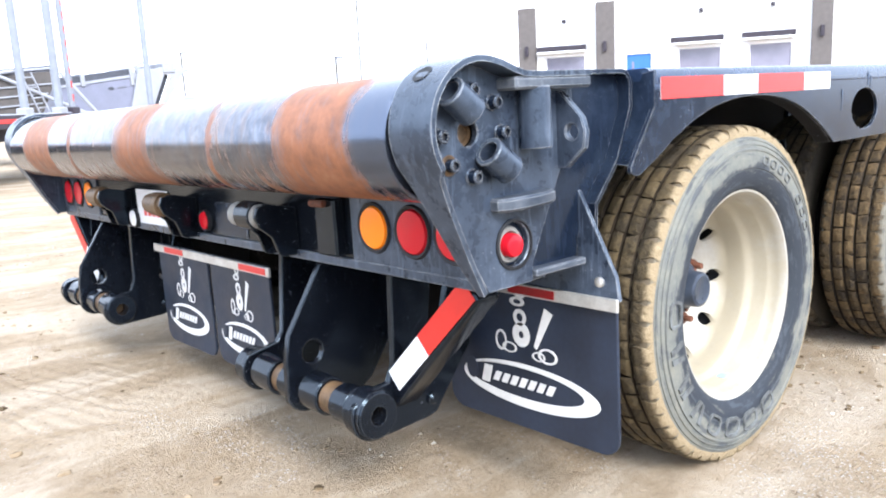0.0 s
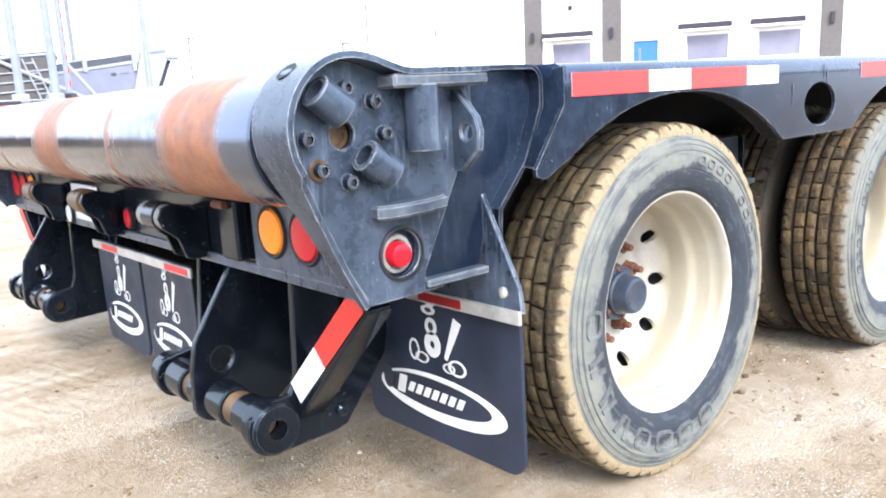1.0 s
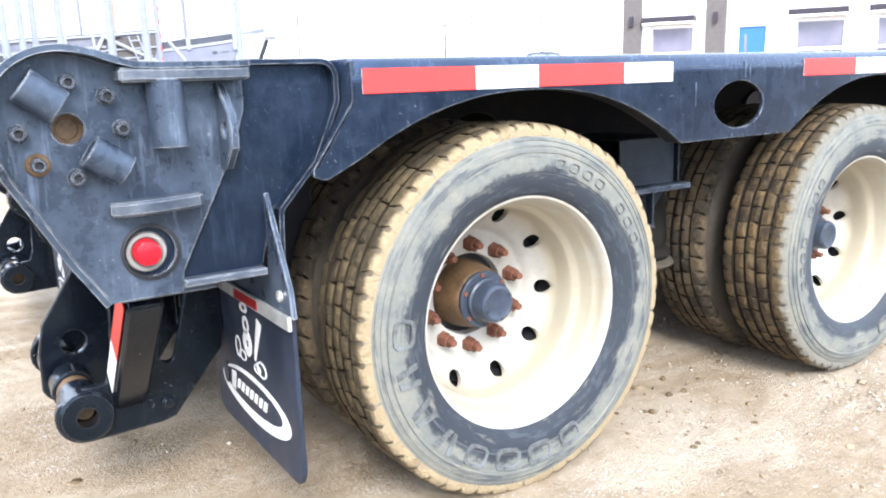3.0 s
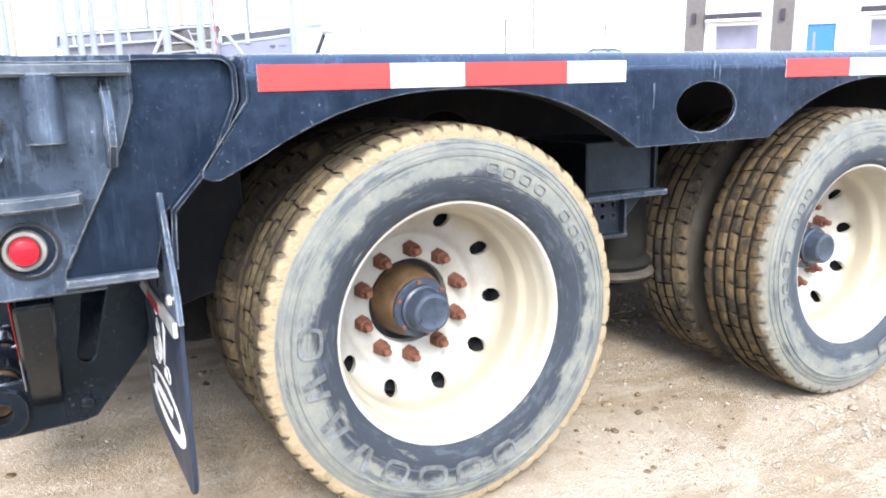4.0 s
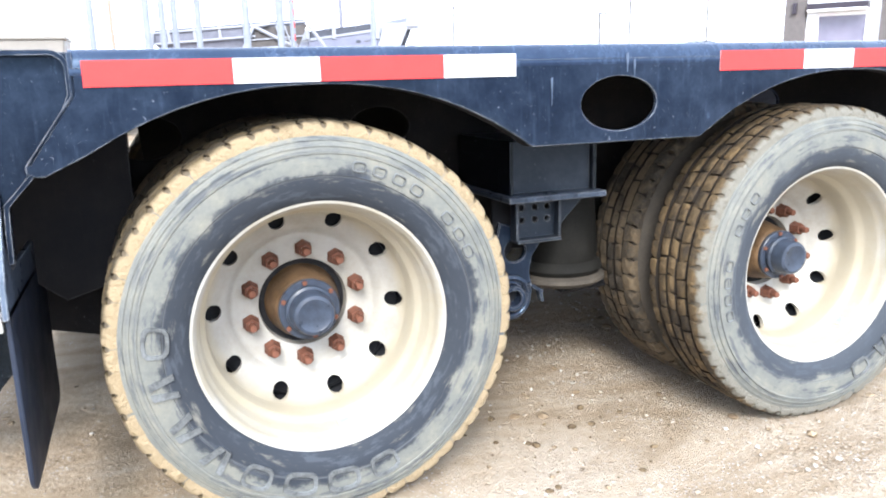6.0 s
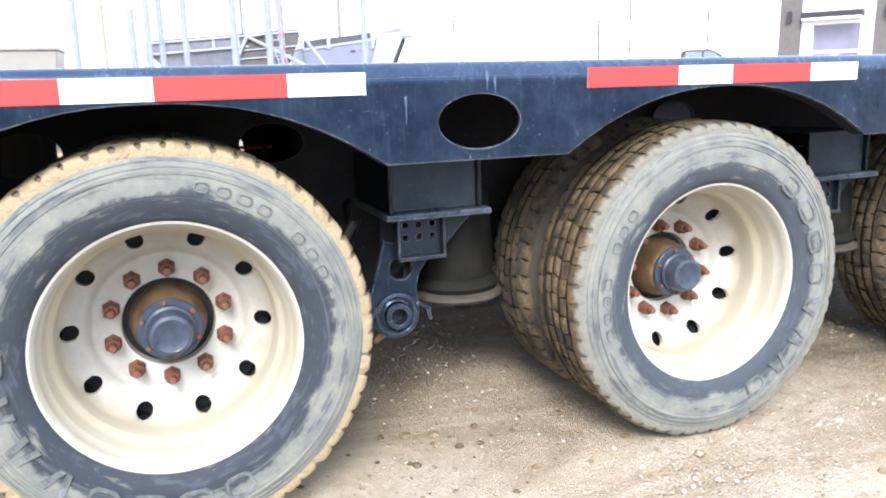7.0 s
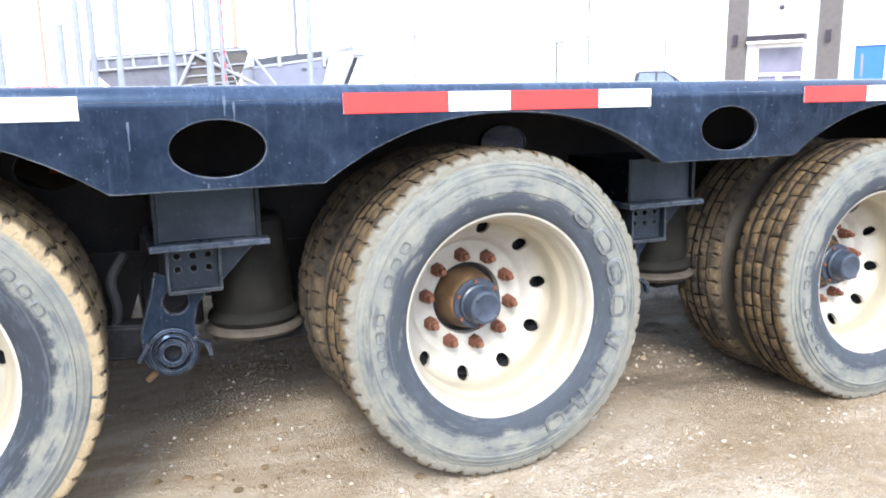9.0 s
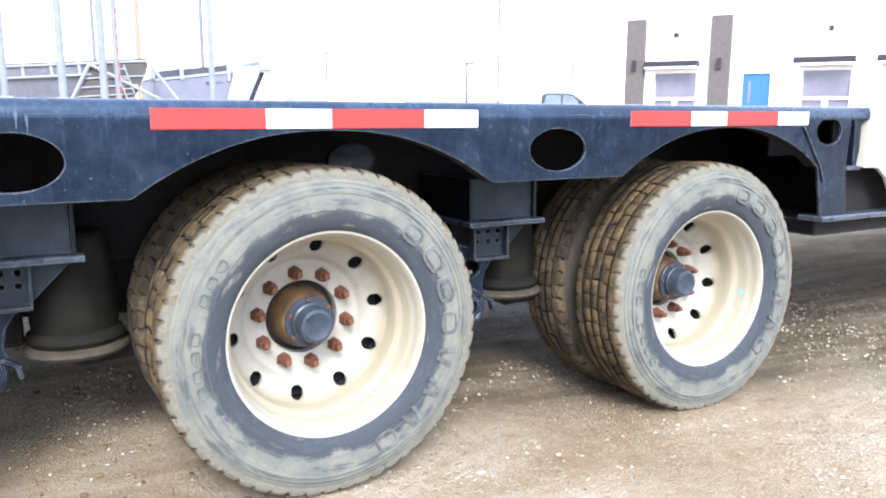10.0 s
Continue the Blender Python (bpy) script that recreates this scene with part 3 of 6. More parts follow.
def lathe(profile, n=48, closed=False, axis='Y'):
    """Revolves (radius, along) pairs about an axis."""
    bm = bmesh.new()
    rings = []
    for i in range(n):
        a = 2 * math.pi * i / n
        c, s = math.cos(a), math.sin(a)
        ring = []
        for r, h in profile:
            co = (r * c, h, r * s) if axis == 'Y' else ((h, r * c, r * s) if axis == 'X' else (r * c, r * s, h))
            ring.append(bm.verts.new(co))
        rings.append(ring)
    k = len(profile)
    for i in range(n):
        a, b = rings[i], rings[(i + 1) % n]
        for j in range(k if closed else k - 1):
            q = (a[j], a[(j + 1) % k], b[(j + 1) % k], b[j])
            bm.faces.new(q)
    bmesh.ops.remove_doubles(bm, verts=bm.verts[:], dist=1e-5)
    bmesh.ops.recalc_face_normals(bm, faces=bm.faces[:])
    return bm


def tube_along(p0, p1, r_out, r_in=0.0, n=28, bevel=0.002):
    """A round bar or a pipe from p0 to p1."""
    p0, p1 = Vector(p0), Vector(p1)
    L = (p1 - p0).length
    if r_in:
        prof = [(r_in, 0), (r_out - bevel, 0), (r_out, bevel), (r_out, L - bevel), (r_out - bevel, L), (r_in, L)]
        bm = lathe(prof, n, closed=True)
    else:
        prof = [(0, 0), (r_out - bevel, 0), (r_out, bevel), (r_out, L - bevel), (r_out - bevel, L), (0, L)]
        bm = lathe(prof, n)
    m = Matrix.Translation(p0) @ (p1 - p0).to_track_quat('Y', 'Z').to_matrix().to_4x4()
    bm.transform(m)
    return bm


def beam_between(p0, p1, w, d, up=(0, 0, 1), bevel=0.002, seg=1):
    """A flat bar between two points."""
    p0, p1 = Vector(p0), Vector(p1)
    y = (p1 - p0).normalized()
    x = y.cross(Vector(up)).normalized()
    z = x.cross(y)
    bm = box(-w / 2, w / 2, 0, (p1 - p0).length, -d / 2, d / 2, bevel, seg)
    m = Matrix((x, y, z)).transposed().to_4x4()
    m.translation = p0
    bm.transform(m)
    return bm


def sweep_band(path, y0, y1, thick):
    """A bent flat bar: follows (x, z) points, from y0 to y1 wide. y0 and y1 may be lists."""
    bm = bmesh.new()
    n = len(path)
    rows = []
    for i, (x, z) in enumerate(path):
        a, b = path[max(i - 1, 0)], path[min(i + 1, n - 1)]
        t = Vector((b[0] - a[0], b[1] - a[1])).normalized()
        nx, nz = -t.y * thick, t.x * thick
        ya = y0[i] if isinstance(y0, list) else y0
        yb = y1[i] if isinstance(y1, list) else y1
        rows.append([bm.verts.new(c) for c in ((x, ya, z), (x + nx, ya, z + nz), (x + nx, yb, z + nz), (x, yb, z))])
    for a, b in zip(rows, rows[1:]):
        for j in range(4):
            bm.faces.new((a[j], a[(j + 1) % 4], b[(j + 1) % 4], b[j]))
    bm.faces.new(rows[0])
    bm.faces.new(rows[-1][::-1])
    bmesh.ops.recalc_face_normals(bm, faces=bm.faces[:])
    return bm


def ruled_plate(edge_a, edge_b, thick):
    """A plate stretched between two edges with as many points, thickened along a vector."""
    bm = bmesh.new()
    off = Vector(thick)
    rows = [[bm.verts.new(Vector(p) + d) for p, d in ((a, Vector()), (b, Vector()), (b, off), (a, off))] for a, b in zip(edge_a, edge_b)]
    for a, b in zip(rows, rows[1:]):
        for k in range(4):
            bm.faces.new((a[k], a[(k + 1) % 4], b[(k + 1) % 4], b[k]))
    bm.faces.new(rows[0])
    bm.faces.new(rows[-1][::-1])
    bmesh.ops.recalc_face_normals(bm, faces=bm.faces[:])
    return bm


def weld(p0, p1, r=0.006, seed=1):
    """A lumpy weld bead along a line."""
    rnd = random.Random(seed)
    p0, p1 = Vector(p0), Vector(p1)
    L = (p1 - p0).length
    n = max(3, int(L / 0.008))
    prof = [(0, 0)] + [(r * (0.8 + 0.4 * rnd.random()), L * (i + 0.5) / n) for i in range(n)] + [(0, L)]
    bm = lathe(prof, 8)
    bm.transform(Matrix.Translation(p0) @ (p1 - p0).to_track_quat('Y', 'Z').to_matrix().to_4x4())
    return bm


# ---- ground ----
def ground_z(x, y):
    """The yard falls gently towards the front of the trailer."""
    s = max(-3.0, min(6.0, x))
    return 0.060 - 0.0176 * s


def build_ground():
    bm = bmesh.new()
    xs = [-400, -150, -60, -25, -12, -8, -5, -3.5] + [-2.6 + 0.08 * i for i in range(126)] + [7.6, 8, 9, 10, 12, 16, 25, 60, 150, 400]
    ys = [-400, -150, -60, -25, -12, -8, -5, -3] + [-1.6 + 0.08 * i for i in range(70)] + [4.1, 4.4, 4.8, 5.5, 6.5, 7.5, 9, 12, 16, 25, 45, 80, 150, 400]
    grid = []
    for x in xs:
        row = []
        for y in ys:
            z = ground_z(x, y)
            near = max(0.0, 1 - max(abs(x - 2) - 8, abs(y - 1) - 6, 0) / 6)
            z += near * (0.008 * noise.noise((x * 0.9, y * 0.9, 0)) + 0.005 * noise.noise((x * 2.6, y * 2.6, 3)) + 0.004 * noise.noise((x * 4.0, y * 9.0, 7))) - 0.022 * max(0.0, min(1.0, (x - 4.1) / 0.8)) * max(0.0, min(1.0, (12 - x) / 4)) * (0.5 + noise.noise((x * 0.7, y * 4.5, 9)))
            row.append(bm.verts.new((x, y, z)))
        grid.append(row)
    for i in range(len(xs) - 1):
        for j in range(len(ys) - 1):
            bm.faces.new((grid[i][j], grid[i + 1][j], grid[i + 1][j + 1], grid[i][j + 1]))
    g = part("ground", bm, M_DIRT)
    tagged(g, "dry tan dirt yard with fine gravel and tyre marks", "ground", kind="structure")


build_ground()

# ---- wheels: built once round the axle, outer side towards -y ----

def tyre_carcass():
    # (radius, y): from the outer bead over the tread base to the inner bead
    prof = [(0.292, 0.020), (0.300, 0.006), (0.318, -0.006), (0.346, -0.012), (0.356, -0.0125), (0.3575, -0.0150), (0.388, -0.0155), (0.404, -0.0135), (0.405, -0.0160), (0.410, -0.0160), (0.411, -0.0120),
            (0.420, -0.0100), (0.4205, -0.0125), (0.4245, -0.0110), (0.425, -0.0080), (0.433, -0.0040), (0.4335, -0.0066), (0.4375, -0.0050), (0.438, -0.0015), (0.446, 0.001), (0.4565, 0.004),
            (0.4640, 0.010), (0.4675, 0.020), (0.4685, 0.046), (0.463, 0.053), (0.463, 0.118), (0.460, 0.206), (0.455, 0.224), (0.433, 0.243), (0.387, 0.252), (0.335, 0.246), (0.300, 0.23), (0.292, 0.216)]
    return lathe(prof, 96)


def tread_blocks(count=56):
    """Five rows of worn tread blocks: staggered six-sided ones inside, the outer rows wrapping over the shoulder with wedge-shaped notches."""
    rnd = random.Random(4)
    bm = bmesh.new()

    def block(prof, a0, a1, skew, rise, pinch, inner_row):
        # prof: (radius, y) along the block's top, outside to inside; pinch: share of the width cut away on each side
        ch = 0.0085
        line = []
        for j, (r, y) in enumerate(prof):
            u = j / (len(prof) - 1)
            line.append((r, y, u, pinch[j]))
        for e, k in ((0, 1), (len(line) - 1, len(line) - 2)):
            # one more row beside each worn-down end
            (r, y, u, p), (r2, y2, u2, p2) = line[e], line[k]
            if abs(y2 - y) > 0.008:
                w = ch / abs(y2 - y)
                line.insert(1 if e == 0 else e, (r + (r2 - r) * w, y + (y2 - y) * w, u + (u2 - u) * w, p + (p2 - p) * w))
        seed = rnd.uniform(0, 90)
        grid = []
        for j, (r, y, u, p) in enumerate(line):
            end = inner_row and j in (0, len(line) - 1) or (not inner_row and abs(y - 0.116) < 0.07 and j in (0, len(line) - 1))
            row = []
            b0, b1 = a0 + (a1 - a0) * p, a1 - (a1 - a0) * p
            for q, ang in enumerate((b0, b0 + ch / r, b0 + (b1 - b0) * 0.5, b1 - ch / r, b1)):
                ang += skew * (u - 0.5)
                rr = r + rise - (0.0046 if end or (inner_row and q in (0, 4)) else (0.0016 if q in (0, 4) else 0.0)) + 0.0022 * noise.noise((ang * 30, y * 60, seed)) * (1 if r > 0.46 else 0)
                row.append(bm.verts.new((rr * math.cos(ang), y, rr * math.sin(ang))))
            grid.append(row)
        k = len(grid)
        for j in range(k - 1):
            for q in range(4):
                bm.faces.new((grid[j][q], grid[j + 1][q], grid[j + 1][q + 1], grid[j][q + 1]))
        loop = [grid[j][0] for j in range(k)] + grid[-1][1:-1] + [grid[j][4] for j in reversed(range(k))] + grid[0][3:0:-1]
        low = []
        for v in loop:
            f = 1 - 0.014 / math.hypot(v.co.x, v.co.z)
            low.append(bm.verts.new((v.co.x * f, v.co.y, v.co.z * f)))
        for q in range(len(loop)):
            n = (q + 1) % len(loop)
            fc = bm.faces.new((loop[q], loop[n], low[n], low[q]))
            # block walls get the dark groove colour in place of shade
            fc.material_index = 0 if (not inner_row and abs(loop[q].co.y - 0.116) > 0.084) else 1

    hexed = (0.02, 0.0, 0.02)
    rows = [([(0.4570, 0.000), (0.4660, 0.004), (0.4715, 0.010), (0.4746, 0.020), (0.4755, 0.034), (0.4755, 0.0470)], 0.0, 0.03, (0.0, 0.12, 0.14, 0.06, 0.0, 0.0)),
            ([(0.4760, 0.0565), (0.4775, 0.074), (0.4775, 0.0915)], 0.90, 0.0, hexed), ([(0.4780, 0.1010), (0.4785, 0.117), (0.4780, 0.1325)], 0.78, 0.0, hexed),
            ([(0.4775, 0.1425), (0.4775, 0.160), (0.4760, 0.1770)], 0.90, 0.0, hexed), ([(0.4755, 0.187), (0.4755, 0.200), (0.4746, 0.213), (0.4715, 0.222), (0.4660, 0.228), (0.4570, 0.232)], 0.10, -0.03, (0.0, 0.0, 0.06, 0.14, 0.12, 0.0))]
    for prof, phase, skew, pinch in rows:
        inner = pinch is hexed
        step = 2 * math.pi / count
        for i in range(count):
            a = (i + phase) * step + rnd.uniform(-0.05, 0.05) * step
            gap = rnd.uniform(0.03, 0.05) if inner else rnd.uniform(0.014, 0.03)
            block(prof, a, a + step * (1 - gap), rnd.uniform(-0.02, 0.02) if inner else skew * 0.3 + rnd.uniform(-0.008, 0.008), rnd.uniform(-0.003, 0.001) if inner else rnd.uniform(-0.002, 0.001), pinch, inner)
    bmesh.ops.recalc_face_normals(bm, faces=bm.faces[:])
    return bm


def rim_mesh():
    """Dished aluminium disc wheel with ten round hand holes."""
    bm = bmesh.new()
    n = 120
    # disc face and barrel, outer flange first: (radius, y)
    prof = [(0.2905, 0.030), (0.2985, 0.026), (0.3010, 0.016), (0.2985, 0.0085), (0.2925, 0.010), (0.2855, 0.020), (0.2830, 0.034), (0.2815, 0.052), (0.2770, 0.060), (0.2745, 0.068), (0.2715, 0.100),
            (0.2670, 0.112), (0.2590, 0.122), (0.2560, 0.132), (0.2545, 0.160), (0.2535, 0.178), (0.2525, 0.190)]
    mid = [(0.2525, 0.190), (0.250, 0.199), (0.246, 0.209), (0.237, 0.218), (0.223, 0.228), (0.205, 0.239)]
    disc = [(0.205, 0.239), (0.196, 0.246), (0.189, 0.255), (0.184, 0.2605), (0.178, 0.262), (0.121, 0.262), (0.115, 0.265), (0.112, 0.29)]

    def strip(pr):
        rings = []
        for i in range(n):
            a = 2 * math.pi * i / n
            rings.append([bm.verts.new((r * math.cos(a), y, r * math.sin(a))) for r, y in pr])
        for i in range(n):
            a, b = rings[i], rings[(i + 1) % n]
            for j in range(len(pr) - 1):
                bm.faces.new((a[j], b[j], b[j + 1], a[j + 1]))
    strip(prof)
    strip(disc)
    # ring that carries the holes: cells of 36 degrees, each with a round opening
    hr, hc = 0.0213, 0.2305
    def y_at(r):
        for (r0, y0), (r1, y1) in zip(mid, mid[1:]):
            if r1 <= r <= r0:
                return y0 + (y1 - y0) * (r0 - r) / (r0 - r1)
        return mid[0][1] if r > 0.2525 else mid[-1][1]
    for c in range(10):
        am = 2 * math.pi * (c + 0.5) / 10
        outer, inner, back = [], [], []
        m = 12
        edge = [(0.2525, am - math.pi / 10 + 2 * math.pi / 10 * i / m) for i in range(m + 1)] + [(0.205, am + math.pi / 10 - 2 * math.pi / 10 * i / m) for i in range(m + 1)]
        for r, a in edge:
            outer.append(bm.verts.new((r * math.cos(a), y_at(r), r * math.sin(a))))
        cnt = len(edge)
        for r, a in edge:
            dr, dt = r - hc, hc * (a - am)
            L = math.hypot(dr, dt)
            rr, aa = hc + dr / L * hr, am + dt / L * hr / hc
            inner.append(bm.verts.new((rr * math.cos(aa), y_at(rr) - 0.001, rr * math.sin(aa))))
            back.append(bm.verts.new((rr * math.cos(aa), y_at(rr) + 0.016, rr * math.sin(aa))))
        for i in range(cnt):
            j = (i + 1) % cnt
            bm.faces.new((outer[i], outer[j], inner[j], inner[i]))
            bm.faces.new((inner[i], inner[j], back[j], back[i]))
    bmesh.ops.remove_doubles(bm, verts=bm.verts[:], dist=1e-5)
    bmesh.ops.recalc_face_normals(bm, faces=bm.faces[:])
    return bm


def barrel_inner():
    """Inner half of the barrel, behind the disc."""
    return lathe([(0.250, 0.29), (0.252, 0.25), (0.262, 0.235), (0.286, 0.235), (0.288, 0.216)], 64)


def lug_nut():
    """Flanged hex nut on a stud, pointing to -y, base at y = 0."""
    bm = lathe([(0.0, -0.050), (0.0075, -0.050), (0.009, -0.047), (0.009, -0.029)], 10)
    nut = lathe([(0.010, -0.029), (0.0155, -0.029), (0.0172, -0.026), (0.0172, -0.008), (0.0195, -0.006), (0.0205, 0.0), (0.0, 0.002)], 6)
    me = bpy.data.meshes.new("t")
    nut.to_mesh(me)
    nut.free()
    bm.from_mesh(me)
    bpy.data.meshes.remove(me)
    return bm


def mesh_of(name, bm):
    me = bpy.data.meshes.new(name)
    bm.to_mesh(me)
    bm.free()
    return me


ME_RIM = mesh_of("wheel", rim_mesh())
ME_BARREL = mesh_of("barrel", barrel_inner())
ME_TYRE = mesh_of("tyre", tyre_carcass())
ME_TREAD = mesh_of("tread", tread_blocks())
ME_NUT = mesh_of("lug_nut", lug_nut())
ME_NUT.transform(Matrix.Scale(1.14, 4))
ME_HUB = mesh_of("hub", lathe([(0.114, 0.306), (0.104, 0.302), (0.097, 0.290), (0.093, 0.262), (0.088, 0.236), (0.083, 0.216), (0.079, 0.204), (0.074, 0.200), (0.0, 0.200)], 48))
ME_CAP = mesh_of("hub_cap", lathe([(0.062, 0.180), (0.062, 0.172), (0.056, 0.168), (0.0535, 0.160), (0.0525, 0.134), (0.049, 0.127), (0.041, 0.124), (0.038, 0.126), (0.0, 0.127)], 40))
ME_CAPBOLT = mesh_of("hub_bolt", lathe([(0, -0.008), (0.006, -0.008), (0.0068, -0.006), (0.0068, 0.0), (0, 0.0)], 6))


def raised_mark(r0, r1, width, line=0.005, seed=0):
    """One raised outlined bar on the sidewall, centred on the x axis."""
    bm = bmesh.new()
    hw = radians(width) / 2
    n = 20

    def loop(inset, y):
        out = []
        for i in range(n):
            a = 2 * math.pi * i / n
            ca, sa = math.cos(a), math.sin(a)
            k = (abs(ca) ** 4 + abs(sa) ** 4) ** -0.25
            r = (r0 + r1) / 2 + ((r1 - r0) / 2 - inset) * ca * k
            t = (hw - inset / 0.38) * sa * k
            out.append(bm.verts.new((r * math.cos(t), y, r * math.sin(t))))
        return out
    a, b, c_, d_ = loop(0, -0.0135), loop(0.0012, -0.0190), loop(line, -0.0190), loop(line + 0.0012, -0.0145)
    for p, q in ((a, b), (b, c_), (c_, d_)):
        for i in range(n):
            bm.faces.new((p[i], p[(i + 1) % n], q[(i + 1) % n], q[i]))
    bmesh.ops.recalc_face_normals(bm, faces=bm.faces[:])
    return bm


def raised_bars(r0, r1, lean, spread):
    """Two raised strokes side by side, leaning together or apart."""
    bm = bmesh.new()
    for s in (-1, 1):
        c0, c1 = radians(s * (spread + lean)), radians(s * (spread - lean))
        h = radians(1.15)
        lo, hi = [], []
        for r, a in ((r0, c0 - h), (r0, c0 + h), (r1, c1 + h), (r1, c1 - h)):
            lo.append(bm.verts.new((r * math.cos(a), -0.0135, r * math.sin(a))))
            hi.append(bm.verts.new((r * math.cos(a), -0.0190, r * math.sin(a))))
        bm.faces.new(hi)
        for k in range(4):
            bm.faces.new((lo[k], lo[(k + 1) % 4], hi[(k + 1) % 4], hi[k]))
    bmesh.ops.recalc_face_normals(bm, faces=bm.faces[:])
    return bm


MARKS = [mesh_of("raised_mark", raised_mark(0.340, 0.398, 11.0, 0.0085)), mesh_of("raised_mark", raised_mark(0.340, 0.398, 12.5, 0.0100)), mesh_of("raised_mark", raised_bars(0.342, 0.396, 0.9, 2.6)), mesh_of("raised_mark", raised_bars(0.342, 0.396, -1.1, 2.4))]
MARK_ORDER = (0, 1, 1, 0, 3, 2, 2, 0)
ME_MARKS = mesh_of("raised_mark", raised_mark(0.368, 0.394, 5.2, 0.0038))


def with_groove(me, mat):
    """Paints the sides of the tread blocks as dark as the shaded, muddy grooves."""
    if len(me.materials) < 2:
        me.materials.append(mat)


def add_wheel(parent, x, z, nut_turn, mark_turn, detail=True, flip=False, first=False, label_at=0):
    base = pose(x, 0, z) if not flip else pose(x, 3.05, z, 0, 0, 180)
    w = link_mesh("wheel", ME_RIM, M_RIM, parent, "dusty pale aluminium disc wheel with rusty nuts", base @ pose(0, 0.022, 0, 0, -nut_turn, 0))
    link_mesh("tyre", ME_TYRE1 if first else ME_TYRE, M_TYRE1 if first else M_TYRE, w, "black tyre with a dusty grey sidewall")
    link_mesh("tread", ME_TREAD1 if first else ME_TREAD2, M_TREAD if first else M_TREAD2, w, "tread blocks caked with tan mud")
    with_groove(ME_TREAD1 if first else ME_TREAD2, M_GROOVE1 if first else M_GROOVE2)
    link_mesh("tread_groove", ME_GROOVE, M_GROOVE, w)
    # black ring behind the hand holes, standing for the shade in them
    link_mesh("barrel", ME_DARKRING, M_RUBBER, w)
    if detail:
        link_mesh("hub", ME_HUB, M_RUSTD, w, "greasy brown wheel hub")
        link_mesh("hub_flange", ME_HUBF, M_HUBCAP, w)
        link_mesh("hub_cap", ME_CAP, M_HUBCAP, w, "dark blue-black hub cap")
        for i in range(10):
            a = 36 * i
            link_mesh("lug_nut", ME_NUT, M_RUST, w, "", pose(0.1429 * math.cos(radians(a)), 0.262, 0.1429 * math.sin(radians(a))))
        for i in range(6):
            a = radians(60 * i + 10)
            link_mesh("hub_bolt", ME_CAPBOLT, M_RUST, w, "", pose(0.070 * math.cos(a), 0.186, 0.070 * math.sin(a)))
        for i in range(8):
            link_mesh("raised_mark", MARKS[MARK_ORDER[i]], M_LETTER, w, "", pose(0, 0, 0, 0, -(mark_turn - 16.2 * i - nut_turn), 0))
        for i in range(7):
            link_mesh("raised_mark", ME_MARKS, M_LETTER, w, "", pose(0, 0, 0, 0, -(mark_turn + 147 - 7.4 * i - (8 if i > 3 else 0) - nut_turn), 0))
        link_mesh("valve_stem", ME_VALVE, M_ALU, w)
        link_mesh("label", ME_LABEL, M_STICK, w, "small pale blue label", pose(0, 0, 0, 0, -(label_at - nut_turn), 0))
    # inner barrel is black too, so nothing pale shows through the hand holes
    inner = link_mesh("inner_wheel", ME_BARREL, M_RUBBER, parent, "inner dual wheel with a muddy tyre", base @ pose(0, 0.572, 0, 0, 0, 180))
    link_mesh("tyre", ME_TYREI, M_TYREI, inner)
    link_mesh("tread", ME_TREAD, M_TREADI, inner)
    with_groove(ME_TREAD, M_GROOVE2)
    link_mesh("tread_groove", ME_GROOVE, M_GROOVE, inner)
    link_mesh("drum", ME_DRUM, M_UNDER, inner)
    return w


ME_GROOVE = mesh_of("tread_groove", lathe([(0.455, 0.012), (0.4625, 0.030), (0.4650, 0.118), (0.4625, 0.206), (0.455, 0.222)], 72))
ME_LABEL = mesh_of("label", box(0.2695, 0.2706, 0.074, 0.098, -0.013, 0.013, 0))
# black ring closing the hand holes from behind, so they look deep
ME_DARKRING = mesh_of("barrel", lathe([(0.175, 0.276), (0.262, 0.276), (0.270, 0.250), (0.288, 0.216)], 64))
ME_TREAD2 = ME_TREAD.copy()
ME_TYRE1 = ME_TYRE.copy()
ME_TYREI = ME_TYRE.copy()
ME_TREAD1 = ME_TREAD.copy()
ME_HUBF = mesh_of("hub_flange", lathe([(0.076, 0.20), (0.078, 0.194), (0.078, 0.187), (0.075, 0.184), (0.060, 0.184), (0.060, 0.18)], 40))
ME_DRUM = mesh_of("drum", lathe([(0.0, 0.02), (0.20, 0.02), (0.21, 0.03), (0.21, 0.26), (0.0, 0.26)], 40))
ME_VALVE = mesh_of("valve_stem", tube_along((0.262, 0.19, 0.02), (0.266, 0.13, 0.02), 0.0045, 0, 8))


# ---- the trailer ----
trailer = thing("lowboy_trailer", "black three-axle lowboy equipment trailer with a rusty tail roller", "trailer", (0, -0.014, 0), rot=(-0.9, 0, 0))
W = 3.05
DECK = 1.152
WHEELS = [(0.443, 0.5226, 87.4, -71), (1.957, 0.5005, 26.6, 48), (3.474, 0.4691, 45, 70)]


def arch_pts(cx, n=18):
    """Wheel arch from right to left: flat corner, curve, corner."""
    out = []
    for i in range(n + 1):
        u = 1 - 2 * i / n
        out.append((cx + u * 0.512, 0.914 + 0.160 * (1 - abs(u) ** 2.25)))
    return out


